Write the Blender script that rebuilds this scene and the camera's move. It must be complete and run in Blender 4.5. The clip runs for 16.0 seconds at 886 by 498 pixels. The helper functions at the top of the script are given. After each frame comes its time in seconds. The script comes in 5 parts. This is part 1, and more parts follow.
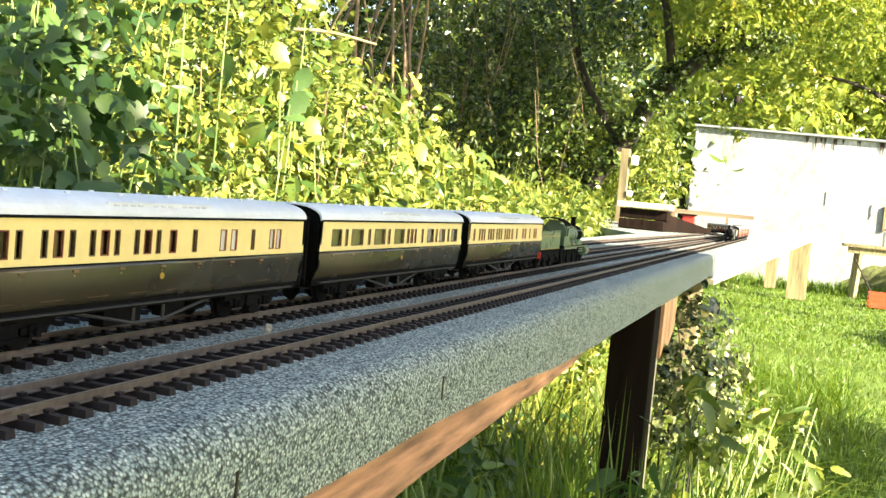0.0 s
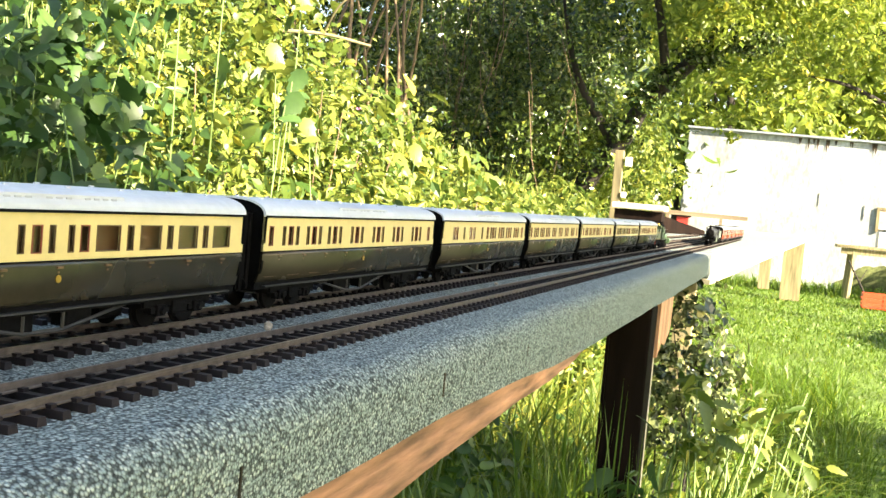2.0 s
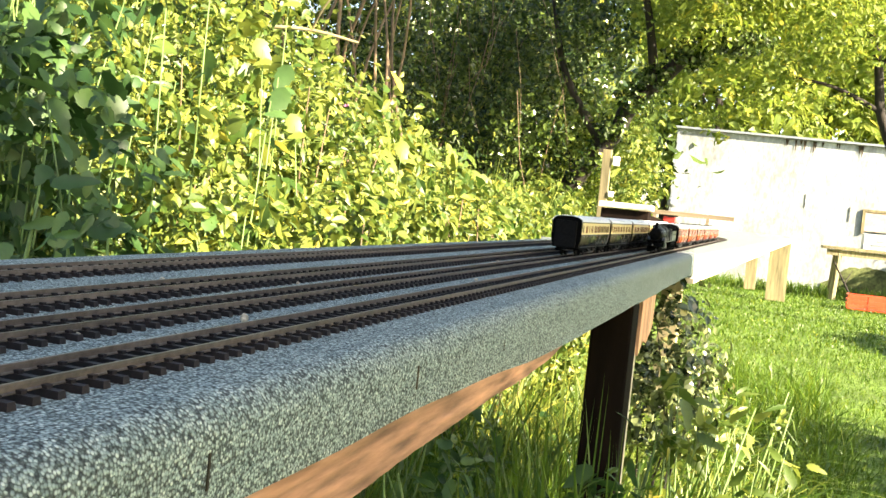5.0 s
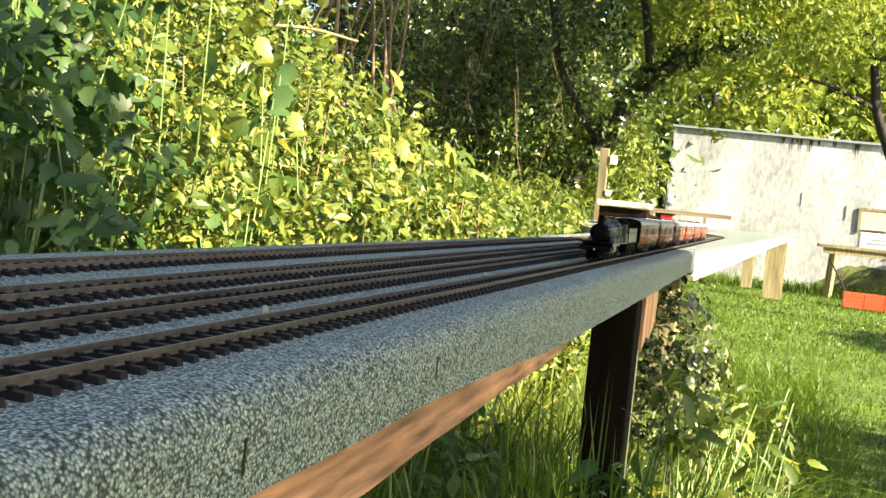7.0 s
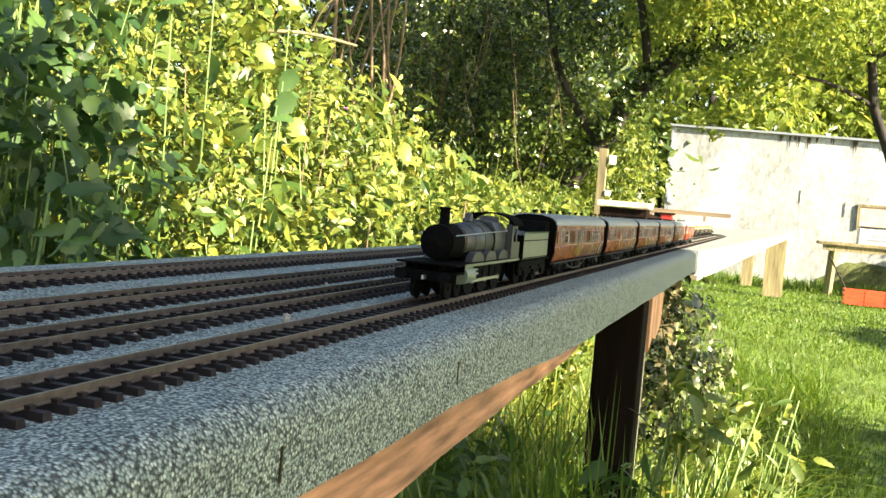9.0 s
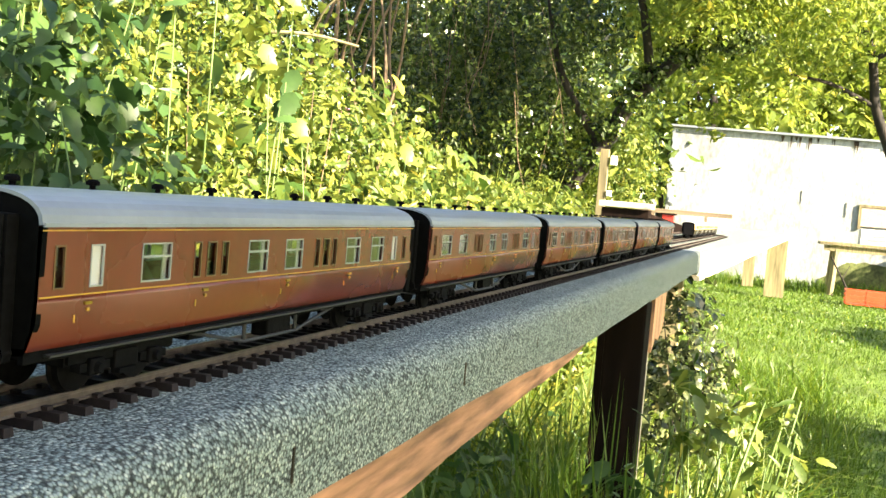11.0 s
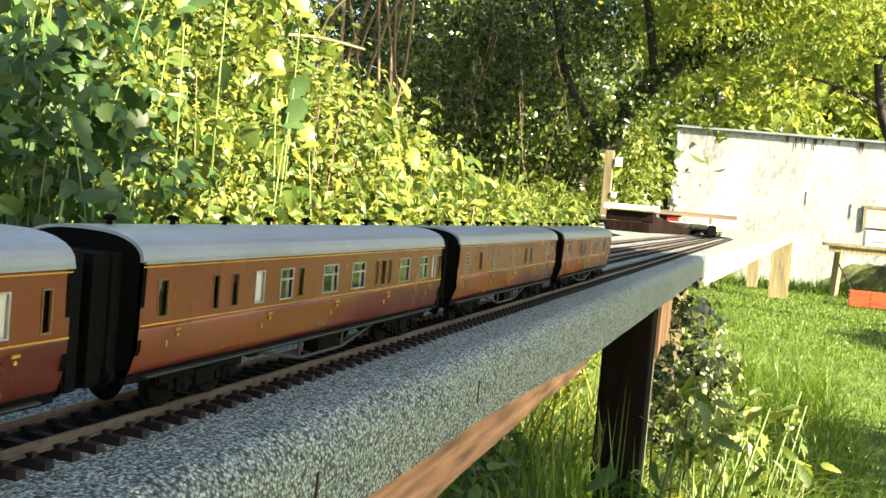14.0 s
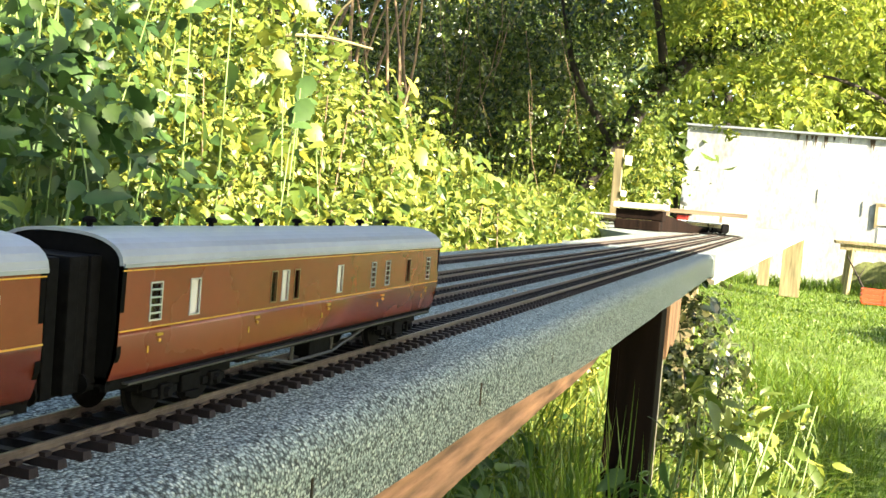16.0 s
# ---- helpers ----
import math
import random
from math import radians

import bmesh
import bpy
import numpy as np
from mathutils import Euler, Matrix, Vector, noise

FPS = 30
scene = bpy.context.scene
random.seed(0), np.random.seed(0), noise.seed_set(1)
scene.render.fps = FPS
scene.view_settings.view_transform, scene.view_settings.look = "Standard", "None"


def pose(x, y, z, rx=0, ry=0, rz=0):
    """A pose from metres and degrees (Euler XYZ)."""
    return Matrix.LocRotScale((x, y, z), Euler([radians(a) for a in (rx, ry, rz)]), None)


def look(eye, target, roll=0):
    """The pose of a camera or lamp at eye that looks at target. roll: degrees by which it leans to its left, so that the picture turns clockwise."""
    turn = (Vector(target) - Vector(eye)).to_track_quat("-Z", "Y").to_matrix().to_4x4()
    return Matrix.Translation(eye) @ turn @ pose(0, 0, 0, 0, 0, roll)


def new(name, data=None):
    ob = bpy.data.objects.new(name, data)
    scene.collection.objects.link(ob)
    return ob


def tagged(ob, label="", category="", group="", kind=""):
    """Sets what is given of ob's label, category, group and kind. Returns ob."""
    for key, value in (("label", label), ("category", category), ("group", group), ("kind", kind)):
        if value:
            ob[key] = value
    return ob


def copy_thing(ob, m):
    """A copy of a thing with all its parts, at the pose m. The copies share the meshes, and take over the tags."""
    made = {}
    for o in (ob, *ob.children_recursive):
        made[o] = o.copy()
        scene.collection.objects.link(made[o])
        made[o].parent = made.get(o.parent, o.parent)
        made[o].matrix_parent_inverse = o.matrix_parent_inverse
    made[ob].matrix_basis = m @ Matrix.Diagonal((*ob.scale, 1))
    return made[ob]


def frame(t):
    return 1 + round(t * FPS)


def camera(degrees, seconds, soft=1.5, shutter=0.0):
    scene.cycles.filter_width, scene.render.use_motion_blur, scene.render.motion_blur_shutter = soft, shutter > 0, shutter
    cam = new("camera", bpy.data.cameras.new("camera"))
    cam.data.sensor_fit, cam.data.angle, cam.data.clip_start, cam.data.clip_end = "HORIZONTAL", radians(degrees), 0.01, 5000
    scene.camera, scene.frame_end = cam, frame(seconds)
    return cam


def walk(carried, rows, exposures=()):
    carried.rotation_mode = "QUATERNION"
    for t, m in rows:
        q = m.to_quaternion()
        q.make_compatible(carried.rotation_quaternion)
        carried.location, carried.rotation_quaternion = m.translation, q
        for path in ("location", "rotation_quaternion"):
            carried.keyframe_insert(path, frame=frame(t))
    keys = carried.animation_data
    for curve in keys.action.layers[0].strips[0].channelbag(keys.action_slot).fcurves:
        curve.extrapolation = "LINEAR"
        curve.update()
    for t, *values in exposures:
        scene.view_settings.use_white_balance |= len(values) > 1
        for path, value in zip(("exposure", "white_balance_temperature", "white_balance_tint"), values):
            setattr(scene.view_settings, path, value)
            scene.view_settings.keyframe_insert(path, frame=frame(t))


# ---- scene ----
# A garden model railway: x runs along the tracks, y to their left, z up; rail tops lie at RT.
RT = 0.80
cam = camera(48.27, 16.0)


def eye(x, y, z, turn, tilt, lean):
    """A camera pose from its place and its turn, tilt and lean in degrees."""
    a, b = radians(turn), radians(tilt)
    way = Vector((math.cos(a) * math.cos(b), math.sin(a) * math.cos(b), math.sin(b)))
    return look((x, y, z), Vector((x, y, z)) + way, lean)


PATH = [
    (0.0, eye(-0.0006, -0.1642, 0.8583, 19.17, -3.12, 5.41)),
    (0.5, eye(-0.0007, -0.1622, 0.8575, 19.08, -3.16, 5.44)),
    (1.0, eye(0.0011, -0.1612, 0.8571, 18.91, -3.00, 5.37)),
    (1.5, eye(0.0020, -0.1592, 0.8561, 18.88, -3.00, 5.28)),
    (2.0, eye(0.0002, -0.1611, 0.8555, 18.83, -2.96, 5.26)),
    (2.5, eye(0.0003, -0.1622, 0.8537, 18.74, -2.97, 5.33)),
    (3.0, eye(0.0010, -0.1633, 0.8538, 18.58, -2.94, 5.43)),
    (3.5, eye(0.0001, -0.1649, 0.8533, 18.50, -3.04, 5.51)),
    (4.0, eye(-0.0002, -0.1683, 0.8552, 18.38, -3.02, 5.65)),
    (6.5, eye(-0.0088, -0.1646, 0.8522, 17.94, -3.06, 5.75)),
    (7.0, eye(-0.0103, -0.1611, 0.8512, 17.92, -3.04, 5.70)),
    (7.5, eye(-0.0118, -0.1592, 0.8522, 17.89, -3.01, 5.43)),
    (8.0, eye(-0.0132, -0.1574, 0.8523, 17.87, -2.99, 5.14)),
    (8.5, eye(-0.0137, -0.1558, 0.8523, 17.86, -2.94, 5.00)),
    (9.0, eye(-0.0163, -0.1539, 0.8522, 17.88, -2.90, 4.89)),
    (11.5, eye(-0.0200, -0.1520, 0.8526, 17.97, -2.88, 4.91)),
    (12.0, eye(-0.0225, -0.1533, 0.8527, 17.99, -2.86, 4.97)),
    (12.5, eye(-0.0265, -0.1554, 0.8561, 17.94, -2.81, 4.90)),
    (13.0, eye(-0.0268, -0.1540, 0.8572, 18.02, -2.85, 4.94)),
    (13.5, eye(-0.0268, -0.1493, 0.8590, 18.10, -2.90, 4.99)),
    (14.0, eye(-0.0280, -0.1495, 0.8614, 18.17, -2.92, 4.99)),
    (14.5, eye(-0.0293, -0.1497, 0.8611, 18.19, -2.94, 5.05)),
    (15.0, eye(-0.0299, -0.1529, 0.8623, 18.36, -2.94, 5.00)),
    (15.5, eye(-0.0287, -0.1532, 0.8617, 18.60, -2.96, 4.83)),
    (16.0, eye(-0.0215, -0.1513, 0.8619, 18.75, -3.00, 4.74)),
]
walk(cam, PATH, [(0.0, 2.84, 7700, 10), (3.5, 2.84, 7700, 10), (4.0, 2.8, 7700, 10), (6.5, 2.5, 7700, 10), (7.0, 2.32, 7700, 10), (7.5, 2.32, 7700, 10), (8.0, 2.48, 7700, 10), (9.0, 2.5, 7700, 10), (11.5, 2.82, 7700, 10), (12.0, 2.80, 7700, 10), (12.5, 2.58, 7700, 10), (13.0, 2.5, 7700, 10), (15.0, 2.5, 7700, 10), (15.5, 2.6, 7700, 10), (16.0, 2.82, 7700, 10)])

# ---- daylight: a low sun from behind and to the right, open sky ----
SUN_WAY = Vector((-0.30, -0.82, 0.50)).normalized()
world = bpy.data.worlds.new("sky")
scene.world = world
world.use_nodes = True
wn = world.node_tree.nodes
sky = wn.new("ShaderNodeTexSky")
sky.sky_type, sky.sun_disc = "NISHITA", False
sky.sun_elevation = math.asin(SUN_WAY.z)
sky.sun_rotation = math.atan2(SUN_WAY.x, SUN_WAY.y)
wn["Background"].inputs["Strength"].default_value = 0.075
world.node_tree.links.new(sky.outputs[0], wn["Background"].inputs["Color"])
sun = new("sun", bpy.data.lights.new("sun", "SUN"))
sun.data.energy, sun.data.angle, sun.data.color = 5.0, radians(0.5), (1.0, 0.93, 0.80)
sun.matrix_basis = look(SUN_WAY * 20, (0, 0, 0))


# ---- materials ----
def material(name, base, rough=0.6, metal=0.0, grain=200.0, vary=0.25, bump=0.15, stretch=(1, 1, 1), stain=0.2, stain_size=8.0, spec=0.5, depth=0.001):
    """A surface with fine grain and larger stains, both in colour and relief."""
    m = bpy.data.materials.new(name)
    m.use_nodes = True
    n, l = m.node_tree.nodes, m.node_tree.links
    b = n["Principled BSDF"]
    co, mp = n.new("ShaderNodeTexCoord"), n.new("ShaderNodeMapping")
    mp.inputs["Scale"].default_value = stretch
    l.new(co.outputs["Object"], mp.inputs["Vector"])
    fine, wide = n.new("ShaderNodeTexNoise"), n.new("ShaderNodeTexNoise")
    fine.inputs["Scale"].default_value, fine.inputs["Detail"].default_value = grain, 6
    wide.inputs["Scale"].default_value, wide.inputs["Detail"].default_value = stain_size, 4
    l.new(mp.outputs[0], fine.inputs["Vector"])
    l.new(mp.outputs[0], wide.inputs["Vector"])
    r1, r2, r3 = n.new("ShaderNodeMapRange"), n.new("ShaderNodeMapRange"), n.new("ShaderNodeMapRange")
    for r, a in ((r1, vary), (r2, stain)):
        r.inputs["From Min"].default_value, r.inputs["From Max"].default_value = 0.3, 0.7
        r.inputs["To Min"].default_value, r.inputs["To Max"].default_value = 1 - a, 1 + a
    l.new(fine.outputs[0], r1.inputs[0])
    l.new(wide.outputs[0], r2.inputs[0])
    info = n.new("ShaderNodeObjectInfo")
    r3.inputs["To Min"].default_value, r3.inputs["To Max"].default_value = 1 - vary * 0.4, 1 + vary * 0.4
    l.new(info.outputs["Random"], r3.inputs[0])
    p1, p2 = n.new("ShaderNodeMath"), n.new("ShaderNodeMath")
    p1.operation = p2.operation = "MULTIPLY"
    l.new(r1.outputs[0], p1.inputs[0])
    l.new(r2.outputs[0], p1.inputs[1])
    l.new(p1.outputs[0], p2.inputs[0])
    l.new(r3.outputs[0], p2.inputs[1])
    mix = n.new("ShaderNodeVectorMath")
    mix.operation = "SCALE"
    mix.inputs[0].default_value = base
    l.new(p2.outputs[0], mix.inputs["Scale"])
    l.new(mix.outputs[0], b.inputs["Base Color"])
    b.inputs["Metallic"].default_value = metal
    b.inputs["Specular IOR Level"].default_value = spec
    rr = n.new("ShaderNodeMapRange")
    rr.inputs["To Min"].default_value, rr.inputs["To Max"].default_value = max(0.05, rough - 0.12), min(1, rough + 0.12)
    l.new(wide.outputs[0], rr.inputs[0])
    l.new(rr.outputs[0], b.inputs["Roughness"])
    if bump:
        bp = n.new("ShaderNodeBump")
        bp.inputs["Strength"].default_value, bp.inputs["Distance"].default_value = bump, depth
        l.new(fine.outputs[0], bp.inputs["Height"])
        l.new(bp.outputs[0], b.inputs["Normal"])
    return m


def felt_material():
    """Grey-green roofing felt: mineral granules about 1.5 mm across, with worn and stained patches."""
    m = bpy.data.materials.new("mineral_felt")
    m.use_nodes = True
    n, l = m.node_tree.nodes, m.node_tree.links
    b = n["Principled BSDF"]
    co = n.new("ShaderNodeTexCoord")
    cells, tone = n.new("ShaderNodeTexVoronoi"), n.new("ShaderNodeValToRGB")
    cells.inputs["Scale"].default_value = 1000
    l.new(co.outputs["Object"], cells.inputs["Vector"])
    sep = n.new("ShaderNodeSeparateColor")
    l.new(cells.outputs["Color"], sep.inputs[0])
    l.new(sep.outputs[0], tone.inputs[0])
    e = tone.color_ramp.elements
    e[0].position, e[0].color = 0.0, (0.05, 0.065, 0.065, 1)
    e[1].position, e[1].color = 1.0, (0.56, 0.60, 0.56, 1)
    for p, c in ((0.3, (0.21, 0.26, 0.255, 1)), (0.7, (0.33, 0.39, 0.375, 1)), (0.9, (0.43, 0.48, 0.45, 1))):
        e.new(p).color = c
    wide, sr = n.new("ShaderNodeTexNoise"), n.new("ShaderNodeValToRGB")
    wide.inputs["Scale"].default_value, wide.inputs["Detail"].default_value = 9, 6
    l.new(co.outputs["Object"], wide.inputs["Vector"])
    s = sr.color_ramp.elements
    s[0].position, s[0].color = 0.3, (0.84, 0.93, 0.91, 1)
    s[1].position, s[1].color = 0.75, (1.12, 1.02, 0.86, 1)
    s.new(0.55).color = (1, 1, 0.97, 1)
    mul = n.new("ShaderNodeVectorMath")
    mul.operation = "MULTIPLY"
    l.new(tone.outputs[0], mul.inputs[0])
    l.new(sr.outputs[0], mul.inputs[1])
    gap, dark = n.new("ShaderNodeMapRange"), n.new("ShaderNodeVectorMath")
    gap.inputs["From Min"].default_value, gap.inputs["From Max"].default_value = 0.35, 0.75
    gap.inputs["To Min"].default_value, gap.inputs["To Max"].default_value = 1.15, 0.2
    l.new(cells.outputs["Distance"], gap.inputs[0])
    dark.operation = "SCALE"
    l.new(mul.outputs[0], dark.inputs[0])
    l.new(gap.outputs[0], dark.inputs["Scale"])
    l.new(dark.outputs[0], b.inputs["Base Color"])
    b.inputs["Roughness"].default_value = 0.85
    bp = n.new("ShaderNodeBump")
    bp.invert = True
    bp.inputs["Strength"].default_value, bp.inputs["Distance"].default_value = 0.75, 0.0012
    l.new(cells.outputs["Distance"], bp.inputs["Height"])
    l.new(bp.outputs[0], b.inputs["Normal"])
    return m


def leaf_material(name, dark, light, through_part=0.4, rough=0.45):
    """Leaves that differ one by one between two greens, and let light through."""
    m = bpy.data.materials.new(name)
    m.use_nodes = True
    n, l = m.node_tree.nodes, m.node_tree.links
    b, out = n["Principled BSDF"], n["Material Output"]
    geo, ramp = n.new("ShaderNodeNewGeometry"), n.new("ShaderNodeValToRGB")
    l.new(geo.outputs["Random Per Island"], ramp.inputs[0])
    e = ramp.color_ramp.elements
    e[0].color, e[1].color = (*dark, 1), (*light, 1)
    e.new(0.40).color = (*[d * 0.8 + k * 0.2 for d, k in zip(dark, light)], 1)
    e.new(0.93).color = (*[d * 0.4 + k * 0.6 for d, k in zip(dark, light)], 1)
    e[-1].color = (light[0] * 1.5, light[1] * 1.15, light[2], 1)
    co, noise_n, r = n.new("ShaderNodeTexCoord"), n.new("ShaderNodeTexNoise"), n.new("ShaderNodeMapRange")
    noise_n.inputs["Scale"].default_value, noise_n.inputs["Detail"].default_value = 60, 5
    l.new(co.outputs["Object"], noise_n.inputs["Vector"])
    r.inputs["To Min"].default_value, r.inputs["To Max"].default_value = 0.65, 1.35
    l.new(noise_n.outputs[0], r.inputs[0])
    mul = n.new("ShaderNodeVectorMath")
    mul.operation = "SCALE"
    l.new(ramp.outputs[0], mul.inputs[0])
    l.new(r.outputs[0], mul.inputs["Scale"])
    l.new(mul.outputs[0], b.inputs["Base Color"])
    b.inputs["Roughness"].default_value = rough
    t, mix = n.new("ShaderNodeBsdfTranslucent"), n.new("ShaderNodeMixShader")
    l.new(mul.outputs[0], t.inputs["Color"])
    mix.inputs[0].default_value = through_part
    l.new(b.outputs[0], mix.inputs[1])
    l.new(t.outputs[0], mix.inputs[2])
    l.new(mix.outputs[0], out.inputs["Surface"])
    return m


def glass_material():
    m = bpy.data.materials.new("window_glass")
    m.use_nodes = True
    b = m.node_tree.nodes["Principled BSDF"]
    b.inputs["Base Color"].default_value = (0.75, 0.8, 0.78, 1)
    b.inputs["Roughness"].default_value = 0.04
    b.inputs["Transmission Weight"].default_value = 1.0
    b.inputs["IOR"].default_value = 1.33
    return m


FELT = felt_material()
GLASS = glass_material()
RAIL = material("rusty_rail", (0.145, 0.118, 0.10), 0.36, 0.45, 300, 0.3, 0.2, stain_size=30)
SLEEPER = material("brown_plastic", (0.014, 0.010, 0.010), 0.65, 0, 500, 0.4, 0.2, spec=0.25)
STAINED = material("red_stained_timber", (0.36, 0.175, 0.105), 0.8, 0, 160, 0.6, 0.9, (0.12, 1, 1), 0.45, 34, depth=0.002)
# batten wood made paler, with the sunlight put into its colour
SUNLIT_WOOD = material("sunlit_orange_softwood", (0.55, 0.29, 0.17), 0.8, 0, 160, 0.5, 0.8, (1, 1, 0.12), 0.4, 30, depth=0.002)
# dark wood, taken near black to put the shade into its colour
POST = material("shade_dark_timber", (0.009, 0.005, 0.0035), 0.85, 0, 60, 0.5, 0.6, (1, 1, 0.12), 0.4, 10, depth=0.002, spec=0.08)
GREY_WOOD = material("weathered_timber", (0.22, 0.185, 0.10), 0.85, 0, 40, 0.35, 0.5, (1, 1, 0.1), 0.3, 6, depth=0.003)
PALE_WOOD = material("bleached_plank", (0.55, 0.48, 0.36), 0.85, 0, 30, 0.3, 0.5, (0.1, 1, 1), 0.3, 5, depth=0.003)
CREAM = material("cream_paint", (0.72, 0.57, 0.25), 0.32, 0, 300, 0.04, 0.02, stain=0.06, stain_size=30)
CHOCOLATE = material("chocolate_paint", (0.034, 0.029, 0.018), 0.25, 0, 300, 0.08, 0.02, stain=0.12, stain_size=30)
MAROON = material("maroon_paint", (0.135, 0.024, 0.013), 0.26, 0, 300, 0.05, 0.02, stain=0.08, stain_size=30, spec=0.6)
YELLOW = material("yellow_lining", (0.50, 0.27, 0.04), 0.4, 0, 300, 0.1, 0)
WHITE_ROOF = material("pale_grey_roof", (0.60, 0.62, 0.65), 0.45, 0, 250, 0.06, 0.05, stain=0.1, stain_size=25)
GREY_ROOF = material("grey_roof", (0.23, 0.255, 0.29), 0.35, 0, 250, 0.06, 0.05, stain=0.1, stain_size=25)
BLACK = material("matt_black", (0.0035, 0.0035, 0.0035), 0.85, 0, 400, 0.3, 0.1, spec=0.03)
FRAME_BLACK = material("underframe_black", (0.004, 0.004, 0.0045), 0.8, 0, 400, 0.5, 0.2, spec=0.06)
RED_FRAME = material("mahogany_window_frame", (0.24, 0.05, 0.03), 0.4, 0, 300, 0.15, 0)
BROWN_FRAME = material("brown_window_frame", (0.13, 0.07, 0.03), 0.4, 0, 300, 0.15, 0)
SILVER = material("bright_window_frame", (0.36, 0.37, 0.38), 0.4, 0.4, 300, 0.1, 0)
FAINT = material("faint_grey_lettering", (0.44, 0.46, 0.49), 0.5, 0, 250, 0.06, 0)
WALNUT = material("brown_panelling", (0.26, 0.12, 0.055), 0.6, 0, 120, 0.3, 0)
GREY_PLANK = material("grey_brown_plank", (0.17, 0.13, 0.085), 0.85, 0, 40, 0.35, 0.4, (1, 0.1, 1), 0.3, 5, depth=0.003)
INSIDE = material("compartment_brown", (0.16, 0.075, 0.035), 0.6, 0, 300, 0.2, 0)
BLIND = material("white_blind", (0.55, 0.55, 0.53), 0.7, 0, 300, 0.05, 0)
DULL_GREY = material("dusty_grey_metal", (0.03, 0.03, 0.03), 0.6, 0.2, 300, 0.2, 0.1)
BRASS = material("brass", (0.55, 0.33, 0.08), 0.35, 0.9, 300, 0.1, 0)
STEEL = material("bright_steel", (0.5, 0.5, 0.5), 0.35, 0.9, 300, 0.15, 0.05)
LOCO_GREEN = material("green_engine_paint", (0.07, 0.125, 0.06), 0.3, 0, 300, 0.08, 0.02, stain=0.12, stain_size=30)
TENDER_GREY = material("pale_green_tender_paint", (0.13, 0.16, 0.125), 0.35, 0, 300, 0.08, 0.02, stain=0.12, stain_size=30)
ENGINE_BLACK = material("black_engine_paint", (0.030, 0.032, 0.035), 0.4, 0, 300, 0.1, 0.02, stain=0.2, stain_size=30)
RED_PAINT = material("red_paint", (0.5, 0.03, 0.02), 0.4, 0, 200, 0.15, 0.05)
COAL = material("coal", (0.015, 0.015, 0.016), 0.4, 0, 250, 0.5, 1.0, depth=0.003)
RENDER_WHITE = material("white_rendered_wall", (0.35, 0.37, 0.37), 0.9, 0, 22, 0.28, 0.3, (1, 1, 0.5), 0.36, 1.3, depth=0.01)
LAWN = material("lawn", (0.08, 0.135, 0.016), 0.9, 0, 45, 0.5, 0.8, (1, 1, 1), 0.35, 1.6, depth=0.02)
SOIL = material("soil", (0.05, 0.035, 0.02), 0.95, 0, 30, 0.5, 0.8, depth=0.02)
BARK = material("bark", (0.020, 0.015, 0.011), 0.9, 0, 30, 0.5, 0.9, (1, 1, 0.25), 0.3, 5, depth=0.01)
TWIG = material("dry_twig", (0.15, 0.10, 0.055), 0.8, 0, 60, 0.4, 0.3)
STEM = material("green_stem", (0.12, 0.19, 0.05), 0.6, 0, 60, 0.3, 0.2)
ORANGE = material("orange_plastic", (0.58, 0.075, 0.03), 0.4, 0, 60, 0.1, 0.05)
CARTON = material("white_carton", (0.75, 0.74, 0.72), 0.7, 0, 40, 0.06, 0.05)
PINK_BOARD = material("pinkish_board", (0.55, 0.40, 0.33), 0.8, 0, 30, 0.1, 0.2)
PEBBLE = material("pale_grit", (0.45, 0.38, 0.28), 0.8, 0, 200, 0.3, 0.3)
PINK = material("pink_petal", (0.6, 0.2, 0.45), 0.6, 0, 60, 0.2, 0)
# weed leaves twice: one colour darkened for shade, one brightened for sun
SHADED_WEED = leaf_material("shaded_weed_leaves", (0.020, 0.060, 0.014), (0.11, 0.20, 0.05), 0.32)
SUNNY = leaf_material("sunlit_leaves", (0.04, 0.09, 0.012), (0.37, 0.40, 0.075), 0.38)
# the light end of the ivy ramp paints sun glints as pale leaves
IVY = leaf_material("glinting_ivy_leaves", (0.012, 0.028, 0.008), (0.38, 0.43, 0.19), 0.12, 0.2)
# hedge and ivy green darkened for shade, tree leaves brightened for sun
SHADED_HEDGE = leaf_material("shaded_hedge_leaves", (0.012, 0.032, 0.008), (0.17, 0.235, 0.045), 0.28, 0.26)
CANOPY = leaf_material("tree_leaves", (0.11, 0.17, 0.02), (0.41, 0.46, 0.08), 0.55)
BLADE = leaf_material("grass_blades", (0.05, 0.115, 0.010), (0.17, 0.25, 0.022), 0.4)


# ---- mesh helpers ----
def mesh_object(name, bm, mat, parent=None, label="", smooth=False):
    me = bpy.data.meshes.new(name)
    bm.to_mesh(me)
    bm.free()
    for mm in (mat if isinstance(mat, (list, tuple)) else (mat,)):
        me.materials.append(mm)
    if smooth:
        for p in me.polygons:
            p.use_smooth = True
    ob = new(name, me)
    if parent is not None:
        ob.parent = parent
    if label:
        ob["label"] = label
    return ob


def part(name, bm, mat, parent, label="", smooth=False):
    return mesh_object(name, bm, mat, parent, label, smooth)


def shared(name, ob, parent, m=None):
    """Another part on the same mesh."""
    o = new(name, ob.data)
    o.parent = parent
    if m is not None:
        o.matrix_basis = m
    return o


